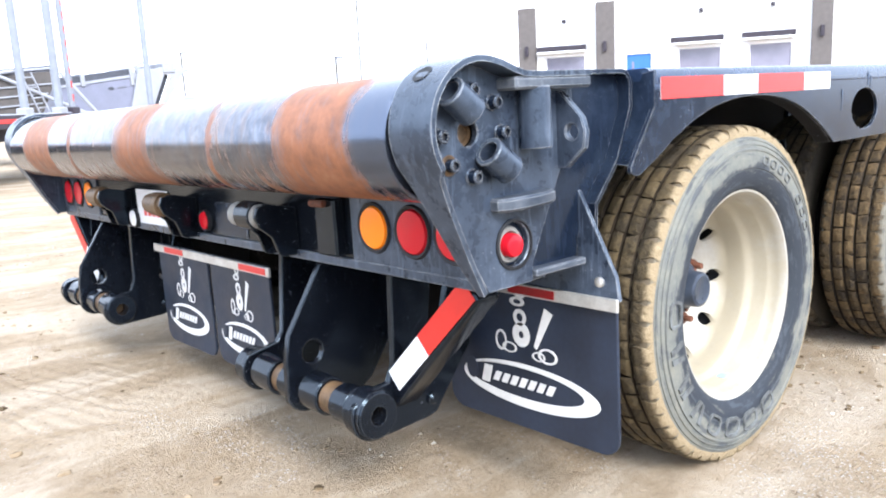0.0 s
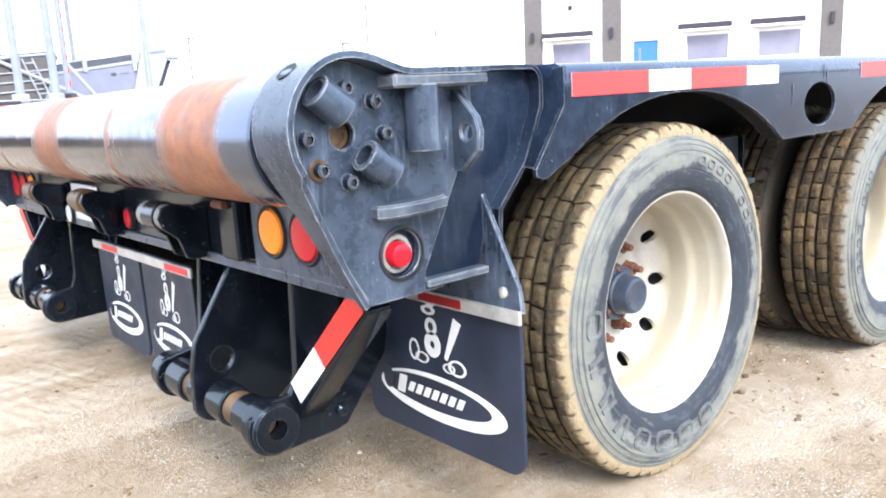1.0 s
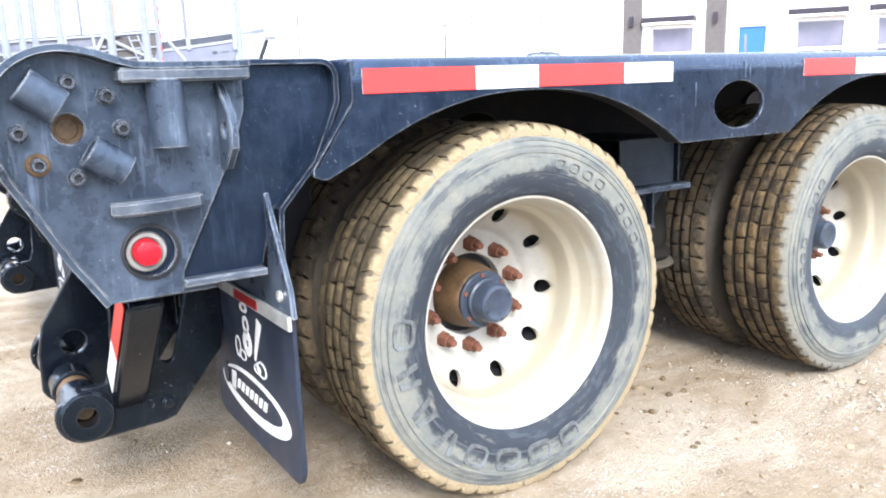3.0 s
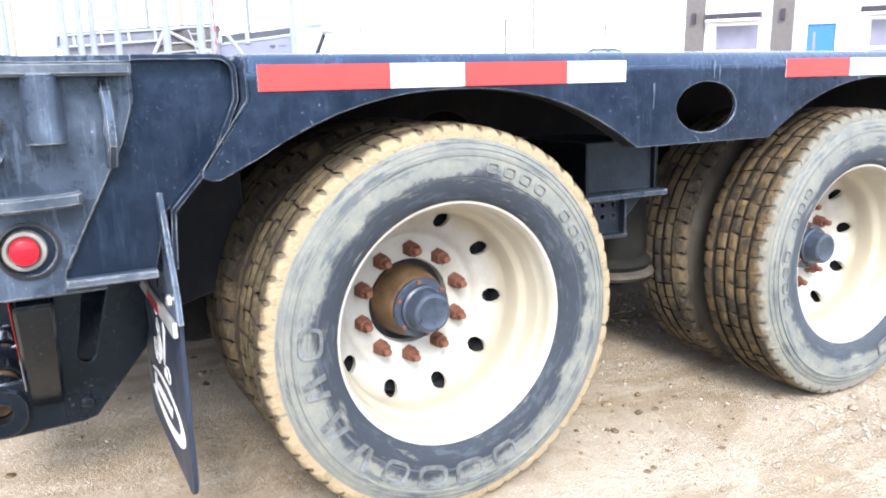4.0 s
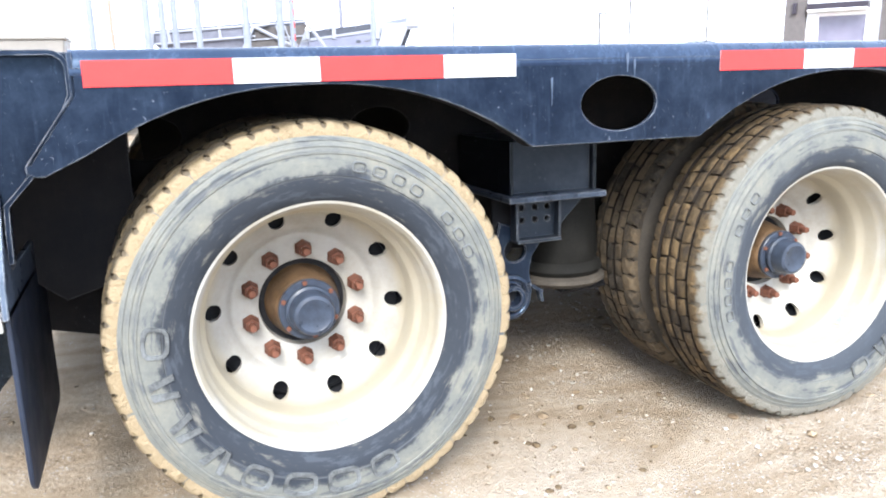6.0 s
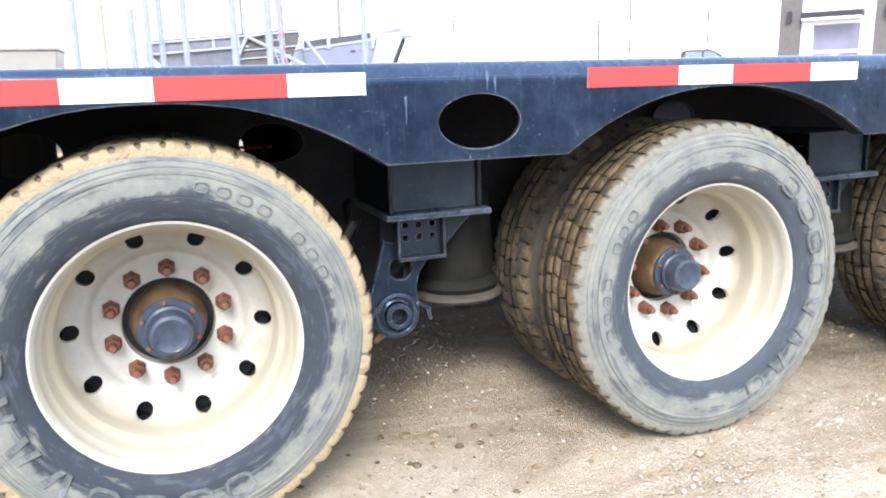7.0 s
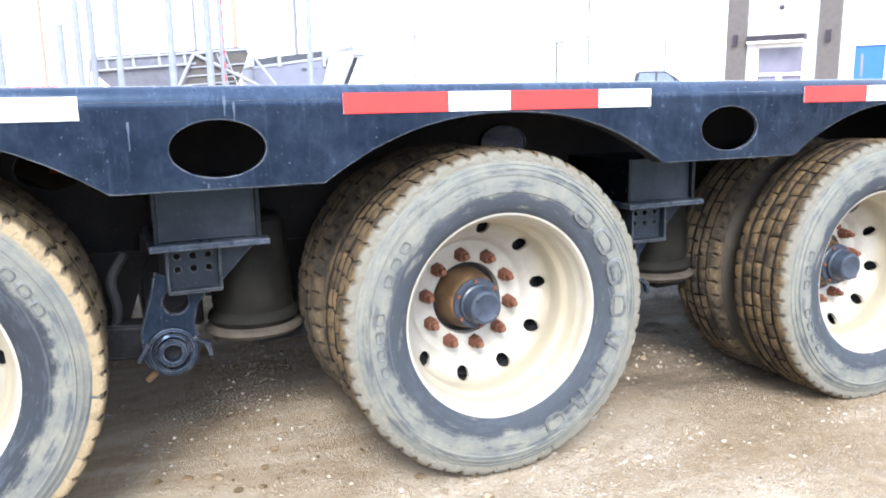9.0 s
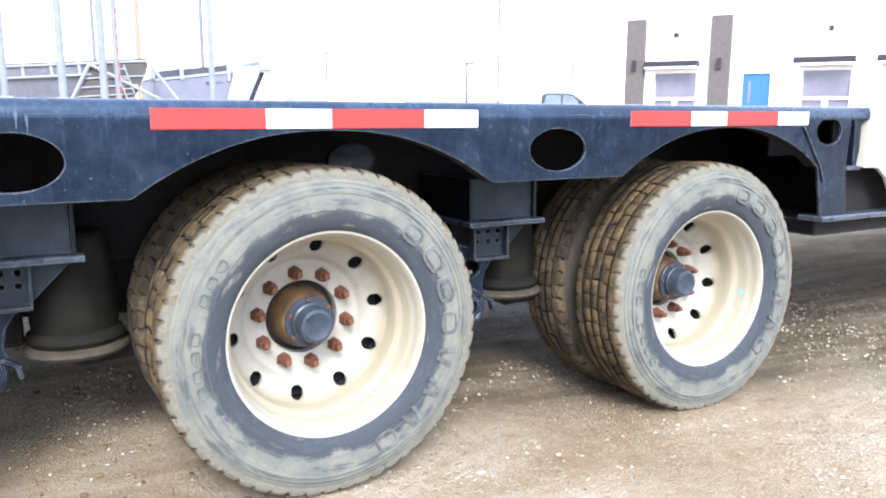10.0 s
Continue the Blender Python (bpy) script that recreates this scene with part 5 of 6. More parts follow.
# ---- mud flaps ----
def flap(x, y0, y1, z0, z1, label):
    """Rubber flap across the trailer with a plain printed oval badge."""
    r = 0.05
    out = [(y0, z1), (y0, z0 + r)] + arc(y0 + r, z0 + r, r, 180, 270, 6) + arc(y1 - r, z0 + r, r, 270, 360, 6) + [(y1, z1)]
    f = part("mud_flap", plate(out, 0.010, on_yz(x), (), 0.002), M_FLAP, trailer, label)
    k = (y1 - y0) / 0.58
    cy, cz = (y0 + y1) / 2 - 0.005 * k, z0 + 0.115
    xf = x - 0.0062
    # crescent ring
    a = circle(cy, cz, 0.235 * k, 48, 0.058)
    b = circle(cy + 0.018 * k, cz + 0.006, 0.205 * k, 48, 0.040)
    part("badge_ring", plate(a, 0.0016, on_yz(xf), [b], 0.0003), M_PRINT, f, "white oval badge ring")
    part("badge_patch", plate(circle(cy + 0.20 * k, cz + 0.012, 0.022 * k, 20, 0.03), 0.002, on_yz(xf - 0.001), (), 0.0003), M_FLAP, f)
    n = 8
    for i in range(n):
        w = 0.021 if i else 0.030
        yy = cy + 0.150 * k - i * 0.031 * k - (0.008 if i else 0)
        h = 0.024 if i else 0.046
        part("badge_bar", plate([(yy - w / 2 * k, cz - h / 2 + 0.006), (yy + w / 2 * k, cz - h / 2 + 0.006), (yy + w / 2 * k - 0.014, cz + h / 2 + 0.008), (yy - w / 2 * k - 0.014, cz + h / 2 + 0.008)], 0.0018, on_yz(xf - 0.001), (), 0.0003), M_PRINT, f)
    # plain abstract shapes above the badge
    zb = cz + 0.075

    def spot(dy, dz, ry, rz_, hole=0.76):
        part("badge_shape", plate(circle(cy + dy * k, zb + dz, ry * k, 20, rz_), 0.0016, on_yz(xf), [circle(cy + dy * k, zb + dz, ry * k * hole, 16, rz_ * hole)] if hole else (), 0.0003), M_PRINT, f)
    spot(0.085, 0.035, 0.020, 0.028)
    spot(0.055, 0.020, 0.026, 0.014)
    spot(-0.075, 0.018, 0.032, 0.020)
    spot(-0.045, 0.012, 0.022, 0.012)
    spot(0.012, 0.060, 0.030, 0.032, 0.3)
    spot(0.015, 0.105, 0.022, 0.022, 0.5)
    spot(0.022, 0.145, 0.026, 0.012, 0.5)
    spot(0.012, 0.168, 0.020, 0.014, 0.5)
    part("badge_bar", plate([(cy - 0.070 * k, zb + 0.140), (cy - 0.096 * k, zb + 0.128), (cy - 0.040 * k, zb + 0.030), (cy - 0.030 * k, zb + 0.036)], 0.0016, on_yz(xf), (), 0.0003), M_PRINT, f)
    return f


flap(-0.185, -0.010, 0.560, 0.266, 0.66, "black rubber mud flap with a white oval badge")
flap(-0.185, W - 0.56, W + 0.018, 0.262, 0.66, "black rubber mud flap with a white oval badge")
flap(-0.395, 1.175, 1.60, 0.235, 0.63, "black rubber mud flap with a white oval badge")
flap(-0.395, 1.625, 2.06, 0.235, 0.63, "black rubber mud flap with a white oval badge")
for y0, y1, x, z, reds in ((-0.02, 0.56, -0.196, 0.636, ((0.16, 0.31),)), (W - 0.56, W + 0.02, -0.196, 0.636, ((W - 0.31, W - 0.16),)), (1.15, 2.08, -0.406, 0.615, ((1.17, 1.35), (1.80, 1.97)))):
    bar = part("flap_bar", box(x - 0.006, x + 0.003, y0, y1, z - 0.015, z + 0.015, 0.0015), M_ALU, trailer, "aluminium mud flap bar")
    for a, b in reds:
        part("red_segment", box(x - 0.0078, x - 0.006, a, b, z - 0.010, z + 0.011, 0), M_DRED if y1 < 1 else M_RED, bar)
for s, y in ((1, 0.0), (-1, W)):
    yb = [(y + s * 0.095, 0.888), (y + s * 0.085, 0.890), (y - s * 0.012, 0.70), (y - s * 0.020, 0.645), (y + s * 0.50, 0.645), (y + s * 0.50, 0.72), (y + s * 0.095, 0.72)]
    part("flap_bracket", plate(yb, 0.012, on_yz(-0.186), (), 0.002), M_PAINT2, trailer, "black flap bracket plate")
    part("bolt_head", lathe([(0.012, 0.0), (0.012, -0.006), (0.007, -0.009), (0, -0.009)], 16, axis='X'), M_ALU, trailer, "", pose(-0.193, y + s * 0.03, 0.685))


# ---- suspension hangers and air springs ----
def hose(points, r, n=10, steps=6):
    """A bent round hose through points."""
    ps = [Vector(p) for p in points]
    line = []
    for i in range(len(ps) - 1):
        a, b, c_, d_ = ps[max(i - 1, 0)], ps[i], ps[i + 1], ps[min(i + 2, len(ps) - 1)]
        for k in range(steps):
            u = k / steps
            line.append(0.5 * (2 * b + (c_ - a) * u + (2 * a - 5 * b + 4 * c_ - d_) * u * u + (3 * b - a - 3 * c_ + d_) * u ** 3))
    line.append(ps[-1])
    bm = bmesh.new()
    rings = []
    for i, p in enumerate(line):
        t = (line[min(i + 1, len(line) - 1)] - line[max(i - 1, 0)]).normalized()
        x = t.cross(Vector((0, 1, 0.2))).normalized()
        y = t.cross(x)
        rings.append([bm.verts.new(p + (x * math.cos(2 * math.pi * k / n) + y * math.sin(2 * math.pi * k / n)) * r) for k in range(n)])
    for a, b in zip(rings, rings[1:]):
        for k in range(n):
            bm.faces.new((a[k], a[(k + 1) % n], b[(k + 1) % n], b[k]))
    bm.faces.new(rings[0])
    bm.faces.new(rings[-1])
    bmesh.ops.recalc_face_normals(bm, faces=bm.faces[:])
    return bm



def build_hanger(x, dz=0.0):
    hb = part("hanger_box", box(x + 0.065, x + 0.33, 0.335, 0.70, 0.745 + dz, 0.90, 0.004), M_HANG, trailer, "dusty black steel hanger box")
    for a in (x + 0.055, x + 0.328):
        part("box_side", box(a, a + 0.012, 0.315, 0.70, 0.745 + dz, 0.90, 0.002), M_BLACK, hb)
    part("hanger_shelf", box(x + 0.04, x + 0.358, 0.285, 0.70, 0.727 + dz, 0.745 + dz, 0.003), M_PAINT2, trailer)
    gus = [(x + 0.222, 0.726 + dz), (x + 0.335, 0.726 + dz), (x + 0.21, 0.60 + dz), (x + 0.19, 0.62 + dz)]
    part("gusset", plate(gus, 0.010, on_xz(0.372), (), 0.002), M_HANG, trailer)
    f = part("hole_plate", plate([(x + 0.085, 0.725 + dz), (x + 0.222, 0.725 + dz), (x + 0.222, 0.612 + dz), (x + 0.085, 0.612 + dz)], 0.010, on_xz(0.358), [circle(x + 0.112 + 0.042 * i, 0.702 + dz - 0.037 * j, 0.0090, 14) for i in range(3) for j in range(2)], 0.0015), M_HANG, trailer)
    # black sheet added behind the holes to give them their deep shade
    part("dark_backing", box(x + 0.070, x + 0.230, 0.47, 0.48, 0.60 + dz, 0.725 + dz, 0.001), M_RUBBER, f)
    for a in (x + 0.080, x + 0.219):
        part("channel_side", box(a, a + 0.008, 0.325, 0.366, 0.606 + dz, 0.726 + dz, 0.002), M_HANG, f)
    part("channel_lip", box(x + 0.082, x + 0.225, 0.318, 0.366, 0.602 + dz, 0.613 + dz, 0.002), M_HANG, f)
    # added dark plates that block the light from the far side
    part("filler_web", plate([(x - 0.36, 0.68), (x - 0.36, 0.48), (x - 0.02, 0.46), (x + 0.06, 0.68)], 0.012, on_xz(0.66), (), 0.002), M_UNDER, trailer)
    part("filler_web", plate([(x + 0.07, 0.68), (x + 0.07, 0.50), (x + 0.85, 0.44), (x + 0.85, 0.68)], 0.012, on_xz(0.77), (), 0.002), M_UNDER, trailer)
    px, pz = x + 0.081, 0.432 + dz
    arm = arc(px, pz, 0.078, 185, 330, 10) + [(x + 0.160, 0.45 + dz), (x + 0.148, 0.50 + dz), (x + 0.158, 0.55 + dz), (x + 0.205, 0.612 + dz), (x + 0.05, 0.66 + dz), (x + 0.035, 0.60 + dz), (x + 0.012, 0.53 + dz), (x + 0.000, 0.49 + dz)]
    ar = part("hanger_arm", plate(arm, 0.022, on_xz(0.386), [circle(px, pz, 0.024, 20), circle(x + 0.100, 0.570 + dz, 0.033, 24)], 0.004), M_PAINT, trailer, "black suspension hanger arm")
    # black disc added behind the arm's hole, as the shade inside it
    part("dark_backing", plate(circle(x + 0.100, 0.570 + dz, 0.038, 20), 0.004, on_xz(0.47), (), 0.001), M_RUBBER, ar)
    part("pivot_ring", lathe([(0.050, 0.0), (0.052, -0.010), (0.058, -0.014), (0.066, -0.012), (0.070, 0.0)], 40), M_PAINT, ar, "", pose(px, 0.376, pz))
    part("pivot_bush", lathe([(0.024, 0.03), (0.024, -0.030), (0.027, -0.034), (0.036, -0.034), (0.040, -0.030), (0.043, -0.008), (0.050, -0.004), (0.050, 0.0)], 40), M_PAINT, ar, "", pose(px, 0.376, pz))
    # black disc closing the bush, so that its bore looks dark
    part("bush_plug", lathe([(0.0, 0.0), (0.0235, 0.0)], 24), M_RUBBER, ar, "", pose(px, 0.385, pz))
    for q0, q1, w in (((0.058, 0.034), (0.104, 0.006), 0.030), ((0.094, 0.014), (0.104, -0.026), 0.026), ((-0.062, 0.03), (-0.092, -0.020), 0.026)):
        part("bent_tab", beam_between((px + q0[0], 0.370, pz + q0[1]), (px + q1[0], 0.370, pz + q1[1]), 0.012, w, (0, -1, 0), 0.003), M_PAINT, ar)
    part("rusty_tab", beam_between((px - 0.045, 0.374, pz - 0.055), (px - 0.075, 0.374, pz - 0.078), 0.018, 0.018, (0, -1, 0), 0.004), M_RUSTD, ar, "rusty bent tab")
    part("air_hose", hose([(x - 0.02, 0.44, 0.71 + dz), (x - 0.06, 0.43, 0.64 + dz), (x - 0.05, 0.43, 0.56 + dz), (x - 0.07, 0.44, 0.50 + dz), (x - 0.15, 0.47, 0.465 + dz), (x - 0.28, 0.50, 0.48 + dz)], 0.014), M_RUBBER, trailer, "black rubber air hose")
    # trailing arm to the axle behind, air spring for the next axle
    part("trailing_arm", beam_between((px, 0.45, pz + 0.02), (px - 0.60, 0.45, pz + 0.07), 0.10, 0.10, (0, 0, 1), 0.008), M_UNDER, trailer)
    part("spring_beam", beam_between((x + 0.33, 0.56, 0.405 + dz), (x + 0.98, 0.56, 0.43 + dz), 0.12, 0.06, (0, 0, 1), 0.008), M_UNDER, trailer)
    prof = [(0.0, 0.34), (0.090, 0.34), (0.106, 0.325), (0.112, 0.24), (0.118, 0.16), (0.122, 0.08), (0.118, 0.055), (0.132, 0.045), (0.138, 0.028), (0.128, 0.012), (0.09, 0.006), (0, 0.006)]
    sp_ = part("air_spring", lathe(prof, 40, axis='Z'), M_AIRBAG, trailer, "dusty black rubber air spring", pose(x + 0.335, 0.525, 0.445 + dz))
    part("spring_base", lathe([(0, 0.010), (0.128, 0.012), (0.146, 0.002), (0.148, -0.008), (0.13, -0.022), (0, -0.024)], 36, axis='Z'), M_SPRBASE, sp_, "dusty tan base ring")


for x, dz in ((1.0, 0.0), (2.53, 0.006)):
    build_hanger(x, dz)

# ---- centre frame under the deck ----
for x in (1.10, 2.62):
    part("axle_carrier", box(x - 0.08, x + 0.10, 0.66, W - 0.66, 0.42, 0.74, 0.01), M_UNDER, trailer, "dark cross tube of the suspension")
for x in (0.30, 1.80, 3.30):
    part("brake_chamber", tube_along((x - 0.16, 0.95, 0.60), (x - 0.16, 1.20, 0.60), 0.09, 0, 24, 0.02), M_UNDER, trailer)
part("air_tank", tube_along((0.75, 1.25, 0.62), (1.9, 1.25, 0.62), 0.13, 0, 28, 0.03), M_UNDER, trailer, "dark air tank")
part("main_deck", box(4.10, 11.5, 0.05, W - 0.05, 0.622, 0.690, 0.006), M_UNDER, trailer, "low black main deck ahead of the wheels")
part("front_wall", box(4.55, 4.62, 0.1, W - 0.1, 0.66, 1.10, 0.01), M_UNDER, trailer)

# ---- front of the visible frame ----
part("front_crease", beam_between((3.900, -0.009, 1.075), (4.020, -0.009, 0.912), 0.006, 0.012, (0, -1, 0), 0.002), M_PAINT, trailer)
part("front_crease", beam_between((4.020, -0.009, 0.912), (4.046, -0.009, 0.85), 0.006, 0.012, (0, -1, 0), 0.002), M_PAINT, trailer)
part("front_recess", box(4.19, 4.95, 0.060, 0.072, 0.70, 1.118, 0.002), M_UNDER, trailer, "dark recessed panel")
part("front_post", box(4.245, 4.285, 0.0, 0.060, 0.905, 1.10, 0.004), M_PAINT, trailer)
# black sheet added behind the round hole, as the shade inside it
part("dark_backing", box(4.00, 4.50, 0.22, 0.23, 0.95, 1.10, 0.001), M_RUBBER, trailer)
part("front_bracket", box(4.195, 4.285, -0.012, 0.060, 0.895, 0.912, 0.003), M_PAINT2, trailer)
part("front_sill", box(4.05, 4.95, -0.02, 0.10, 0.690, 0.712, 0.004), M_PAINT2, trailer)
GUARD = [(4.285, 0.905), (4.295, 0.95), (4.32, 1.03), (4.35, 1.12), (4.38, 1.20), (4.42, 1.27)]
part("cream_guard", sweep_band(GUARD, -0.03, 0.02, 0.02), M_CREAM, trailer, "cream plastic guard")
part("cream_guard", plate(GUARD + [(4.95, 1.27), (4.95, 0.74), (4.47, 0.74), (4.46, 0.80), (4.42, 0.86), (4.36, 0.90)], 0.02, on_xz(-0.03), (), 0.004), M_CREAM, trailer, "cream plastic guard")


# ---- building across the yard ----
FA, FU = Vector((20.77, 19.47, 0)), Vector((0.4699, -0.8827, 0))
FN = Vector((-0.8827, -0.4699, 0))
building = thing("industrial_building", "white clad industrial building with brown pillars, awnings and a blue door", "building", (20.7, 19.6, 0))
building.matrix_basis = Matrix(((FU.x, FN.x, 0, FA.x), (FU.y, FN.y, 0, FA.y), (0, 0, 1, -0.05), (0, 0, 0, 1)))


def bx(name, u0, u1, n0, n1, z0, z1, mat, parent, label="", bevel=0.01):
    return part(name, box(u0, u1, n0, n1, z0, z1, bevel), mat, parent, label)


openings = [(0.96, 2.48), (5.73, 7.20), (8.06, 9.46)]
wall_holes = [[(a, 0.2), (b, 0.2), (b, 2.62), (a, 2.62)] for a, b in openings] + [[(3.96, 0.02), (4.82, 0.02), (4.82, 2.46), (3.96, 2.46)]]
M_xz = Matrix(((1, 0, 0, 0), (0, 0, 1, -0.12), (0, 1, 0, 0), (0, 0, 0, 1)))
part("wall", plate([(-0.0, 0), (26, 0), (26, 6.5), (1.2, 6.5), (1.2, 6.0), (-0.0, 6.0)], 0.24, M_xz, wall_holes, 0.005), M_BUILD, building, "white clad front wall")
bx("side_wall", 0.0, 0.24, -18, -0.25, 0, 6.0, M_BUILD, building)
bx("roof", 0.0, 26, -18, -0.25, 5.8, 5.95, M_BUILD, building)
for u0, u1 in ((0.0, 0.66), (2.89, 3.55), (10.0, 10.63), (12.3, 12.95)):
    p = bx("pillar", u0, u1, 0.0, 0.18, 0, 4.36, M_PILLAR, building, "brown-grey pillar")
    bx("wall_lamp", (u0 + u1) / 2 - 0.06, (u0 + u1) / 2 + 0.06, 0.18, 0.30, 2.62, 2.98, M_AWN, p)
for a, b in openings:
    w = bx("window", a, b, -0.14, -0.08, 2.52, 2.62, M_FRAME, building, "white framed window with pale blinds")
    bx("frame", a, a + 0.06, -0.14, -0.05, 0.2, 2.52, M_FRAME, w)
    bx("frame", b - 0.06, b, -0.14, -0.05, 0.2, 2.52, M_FRAME, w)
    bx("frame", a, b, -0.14, -0.05, 1.60, 1.70, M_FRAME, w)
    bx("frame", (a + b) / 2 - 0.09, (a + b) / 2 + 0.09, -0.14, -0.05, 0.2, 1.60, M_FRAME, w)
    bx("pane", a + 0.05, b - 0.05, -0.13, -0.11, 0.2, 2.55, M_GLASS, w, "", 0)
    aw = bx("awning", a - 0.22, b + 0.06, 0.0, 0.35, 2.72, 2.92, M_AWN, building, "dark flat awning")
    bx("gutter", a - 0.22, b + 0.06, 0.30, 0.36, 2.66, 2.73, M_FRAME, aw)
for u in (1.72, 6.50, 8.8):
    bx("soffit_lamp", u - 0.07, u + 0.07, 0.0, 0.14, 3.72, 3.86, M_AWN, building)
d = bx("door", 3.96, 4.82, -0.14, -0.06, 0.02, 2.46, M_BLUE, building, "blue steel door")
bx("door_handle", 4.02, 4.06, -0.06, -0.02, 1.05, 1.25, M_ALU, d)
bx("door_window", 4.14, 4.22, -0.06, -0.052, 1.5, 2.2, M_GLASS, d, "", 0)


# ---- yard background ----
# flatbed with stakes
flat = thing("flatbed_trailer", "white flatbed trailer with tall white round stakes", "trailer", (3.37, 15.4, 0))
flat.matrix_basis = pose(3.37, 15.4, 0.02, 0, 0, 40.8)
part("deck", box(-9, 4.2, 0, 2.5, 1.12, 1.24, 0.02), M_WHITEP, flat)
part("side_rail", box(-9, 4.2, -0.03, 0, 0.98, 1.22, 0.01), M_AWN, flat)
for i in range(22):
    part("red_segment" if i % 2 else "white_segment", box(-9 + i * 0.6, -8.4 + i * 0.6, -0.036, -0.03, 1.08, 1.15, 0), M_RED if i % 2 else M_WHITE, flat)
STAKES = ((3.17, 0.05, 0.067, 5.4, 0), (0.02, 0.05, 0.057, 5.4, 1), (-0.32, 0.1, 0.076, 5.4, 0), (-1.42, 0.05, 0.071, 5.4, 0), (-2.70, 0.05, 0.057, 5.4, 0), (-3.22, 0.1, 0.055, 5.4, 0), (-3.55, 0.05, 0.055, 5.4, 0), (-3.85, 0.1, 0.06, 2.35, 0), (-5.00, 0.05, 0.05, 5.4, 0))
for sx, sy, rr, h, striped in STAKES:
    st = part("stake", tube_along((sx, sy, 1.2), (sx, sy, h), rr, 0, 12), M_STAKE, flat, "white round stake")
    part("socket", box(sx - rr - 0.05, sx + rr + 0.05, sy - 0.1, sy + 0.1, 1.18, 1.34, 0.02), M_AWN if striped else M_WHITEP, st)
    if striped:
        for k in range(15):
            part("red_segment", box(sx - rr * 0.42, sx - rr * 0.05, sy - rr - 0.008, sy - rr * 0.8, 1.45 + k * 0.26, 1.58 + k * 0.26, 0), M_RED, st)
for sx in (-8, -6.8):
    for sy in (0.1, 2.0):
        part("wheel", tube_along((sx, sy, 0.5), (sx, sy + 0.3, 0.5), 0.5, 0.2, 28, 0.04), M_RUBBER, flat)
part("chassis", box(-8.8, 4.0, 0.7, 1.7, 0.75, 1.12, 0.02), M_AWN, flat)
part("landing_leg", box(2.6, 2.75, 0.5, 0.65, 0, 0.8, 0.01), M_AWN, flat)


def hopper(at, rz, left, right, high, tilt, lab):
    """Bottom-dump trailer: grey tub with sloping ends in a pale tubular frame. Local x runs along the visible side, 0 at the frame's peak."""
    t = thing("dump_trailer", lab, "trailer", at, "dump trailers across the yard")
    t.matrix_basis = pose(*at, 0, tilt, rz)
    L, R, H = left, right, high

    def solid(name, rings_, mat):
        bm = bmesh.new()
        rings = [[bm.verts.new(c_) for c_ in r] for r in rings_]
        for a, b in zip(rings, rings[1:]):
            for j in range(4):
                bm.faces.new((a[j], a[(j + 1) % 4], b[(j + 1) % 4], b[j]))
        bm.faces.new(rings[-1])
        bm.faces.new(rings[0])
        bmesh.ops.recalc_face_normals(bm, faces=bm.faces[:])
        return part(name, bm, mat, t)
    solid("tub", ([(-L, 0, H), (R, 0, H), (R, 2.4, H), (-L, 2.4, H)], [(-L, 0, H - 0.30), (R - 0.1, 0, H - 0.30), (R - 0.1, 2.4, H - 0.30), (-L, 2.4, H - 0.30)],
                  [(-L * 0.6, 0.5, 0.8), (R * 0.15, 0.5, 0.8), (R * 0.15, 1.9, 0.8), (-L * 0.6, 1.9, 0.8)]), M_GALV)
    solid("tub_end", ([(0.06, -0.02, H - 0.10), (R + 0.02, -0.02, H - 0.10), (R + 0.02, 2.3, H - 0.10), (0.06, 2.3, H - 0.10)], [(-0.6, -0.02, 1.0), (R * 0.55, -0.02, 1.0), (R * 0.55, 2.3, 1.0), (-0.6, 2.3, 1.0)]), M_TUBEND)
    part("tarpaulin", box(-L + 0.05, R - 0.02, 0.02, 2.38, H - 0.02, H + 0.06, 0.03), M_DARKP, t, "dark rolled tarpaulin")
    for z in (H - 0.02, H - 0.32):
        part("rib", box(-L - 0.03, R + 0.05 if z > H - 0.1 else 0.02, -0.07, -0.01, z - 0.03, z + 0.03, 0.01), M_WHITEP, t)
    for i in range(3):
        z = H - 0.42 - i * 0.24
        part("rib", box(-0.18 - i * 0.18, R * (0.9 - 0.12 * i), -0.07, -0.025, z - 0.02, z + 0.02, 0.005), M_WHITEP, t)
    for i in range(4):
        part("bracket", box(-L * i / 4 - 0.30, -L * i / 4 - 0.22, -0.06, 0.02, H - 0.30, H + 0.06, 0.01), M_WHITEP, t)
    for p, q in (((0, H - 0.05), (R + 0.75, 1.0)), ((0, H - 0.05), (-0.85, 1.0)), ((R + 0.05, H - 0.15), (R + 0.85, 1.0)), ((-L, H - 0.05), (-L - 0.25, 1.0)), ((0, H - 0.05), (0.45, H - 0.02))):
        part("frame_bar", tube_along((p[0], -0.10, p[1]), (q[0], -0.10, q[1]), 0.05, 0, 10), M_WHITEP, t)
    for k_ in (0.62, 0.86):
        part("ladder_rail", tube_along((k_, -0.14, H - 0.08), (k_ + 0.32, -0.14, 1.0), 0.022, 0, 8), M_WHITEP, t)
    for i in range(5):
        u = (i + 0.5) / 5
        part("rung", tube_along((0.62 + 0.32 * u, -0.14, H - 0.08 - u * (H - 1.1)), (0.86 + 0.32 * u, -0.14, H - 0.08 - u * (H - 1.1)), 0.018, 0, 8), M_WHITEP, t)
    part("frame_rail", box(-L - 0.6, R + 1.0, 0.6, 1.8, 0.85, 1.0, 0.02), M_WHITEP, t)
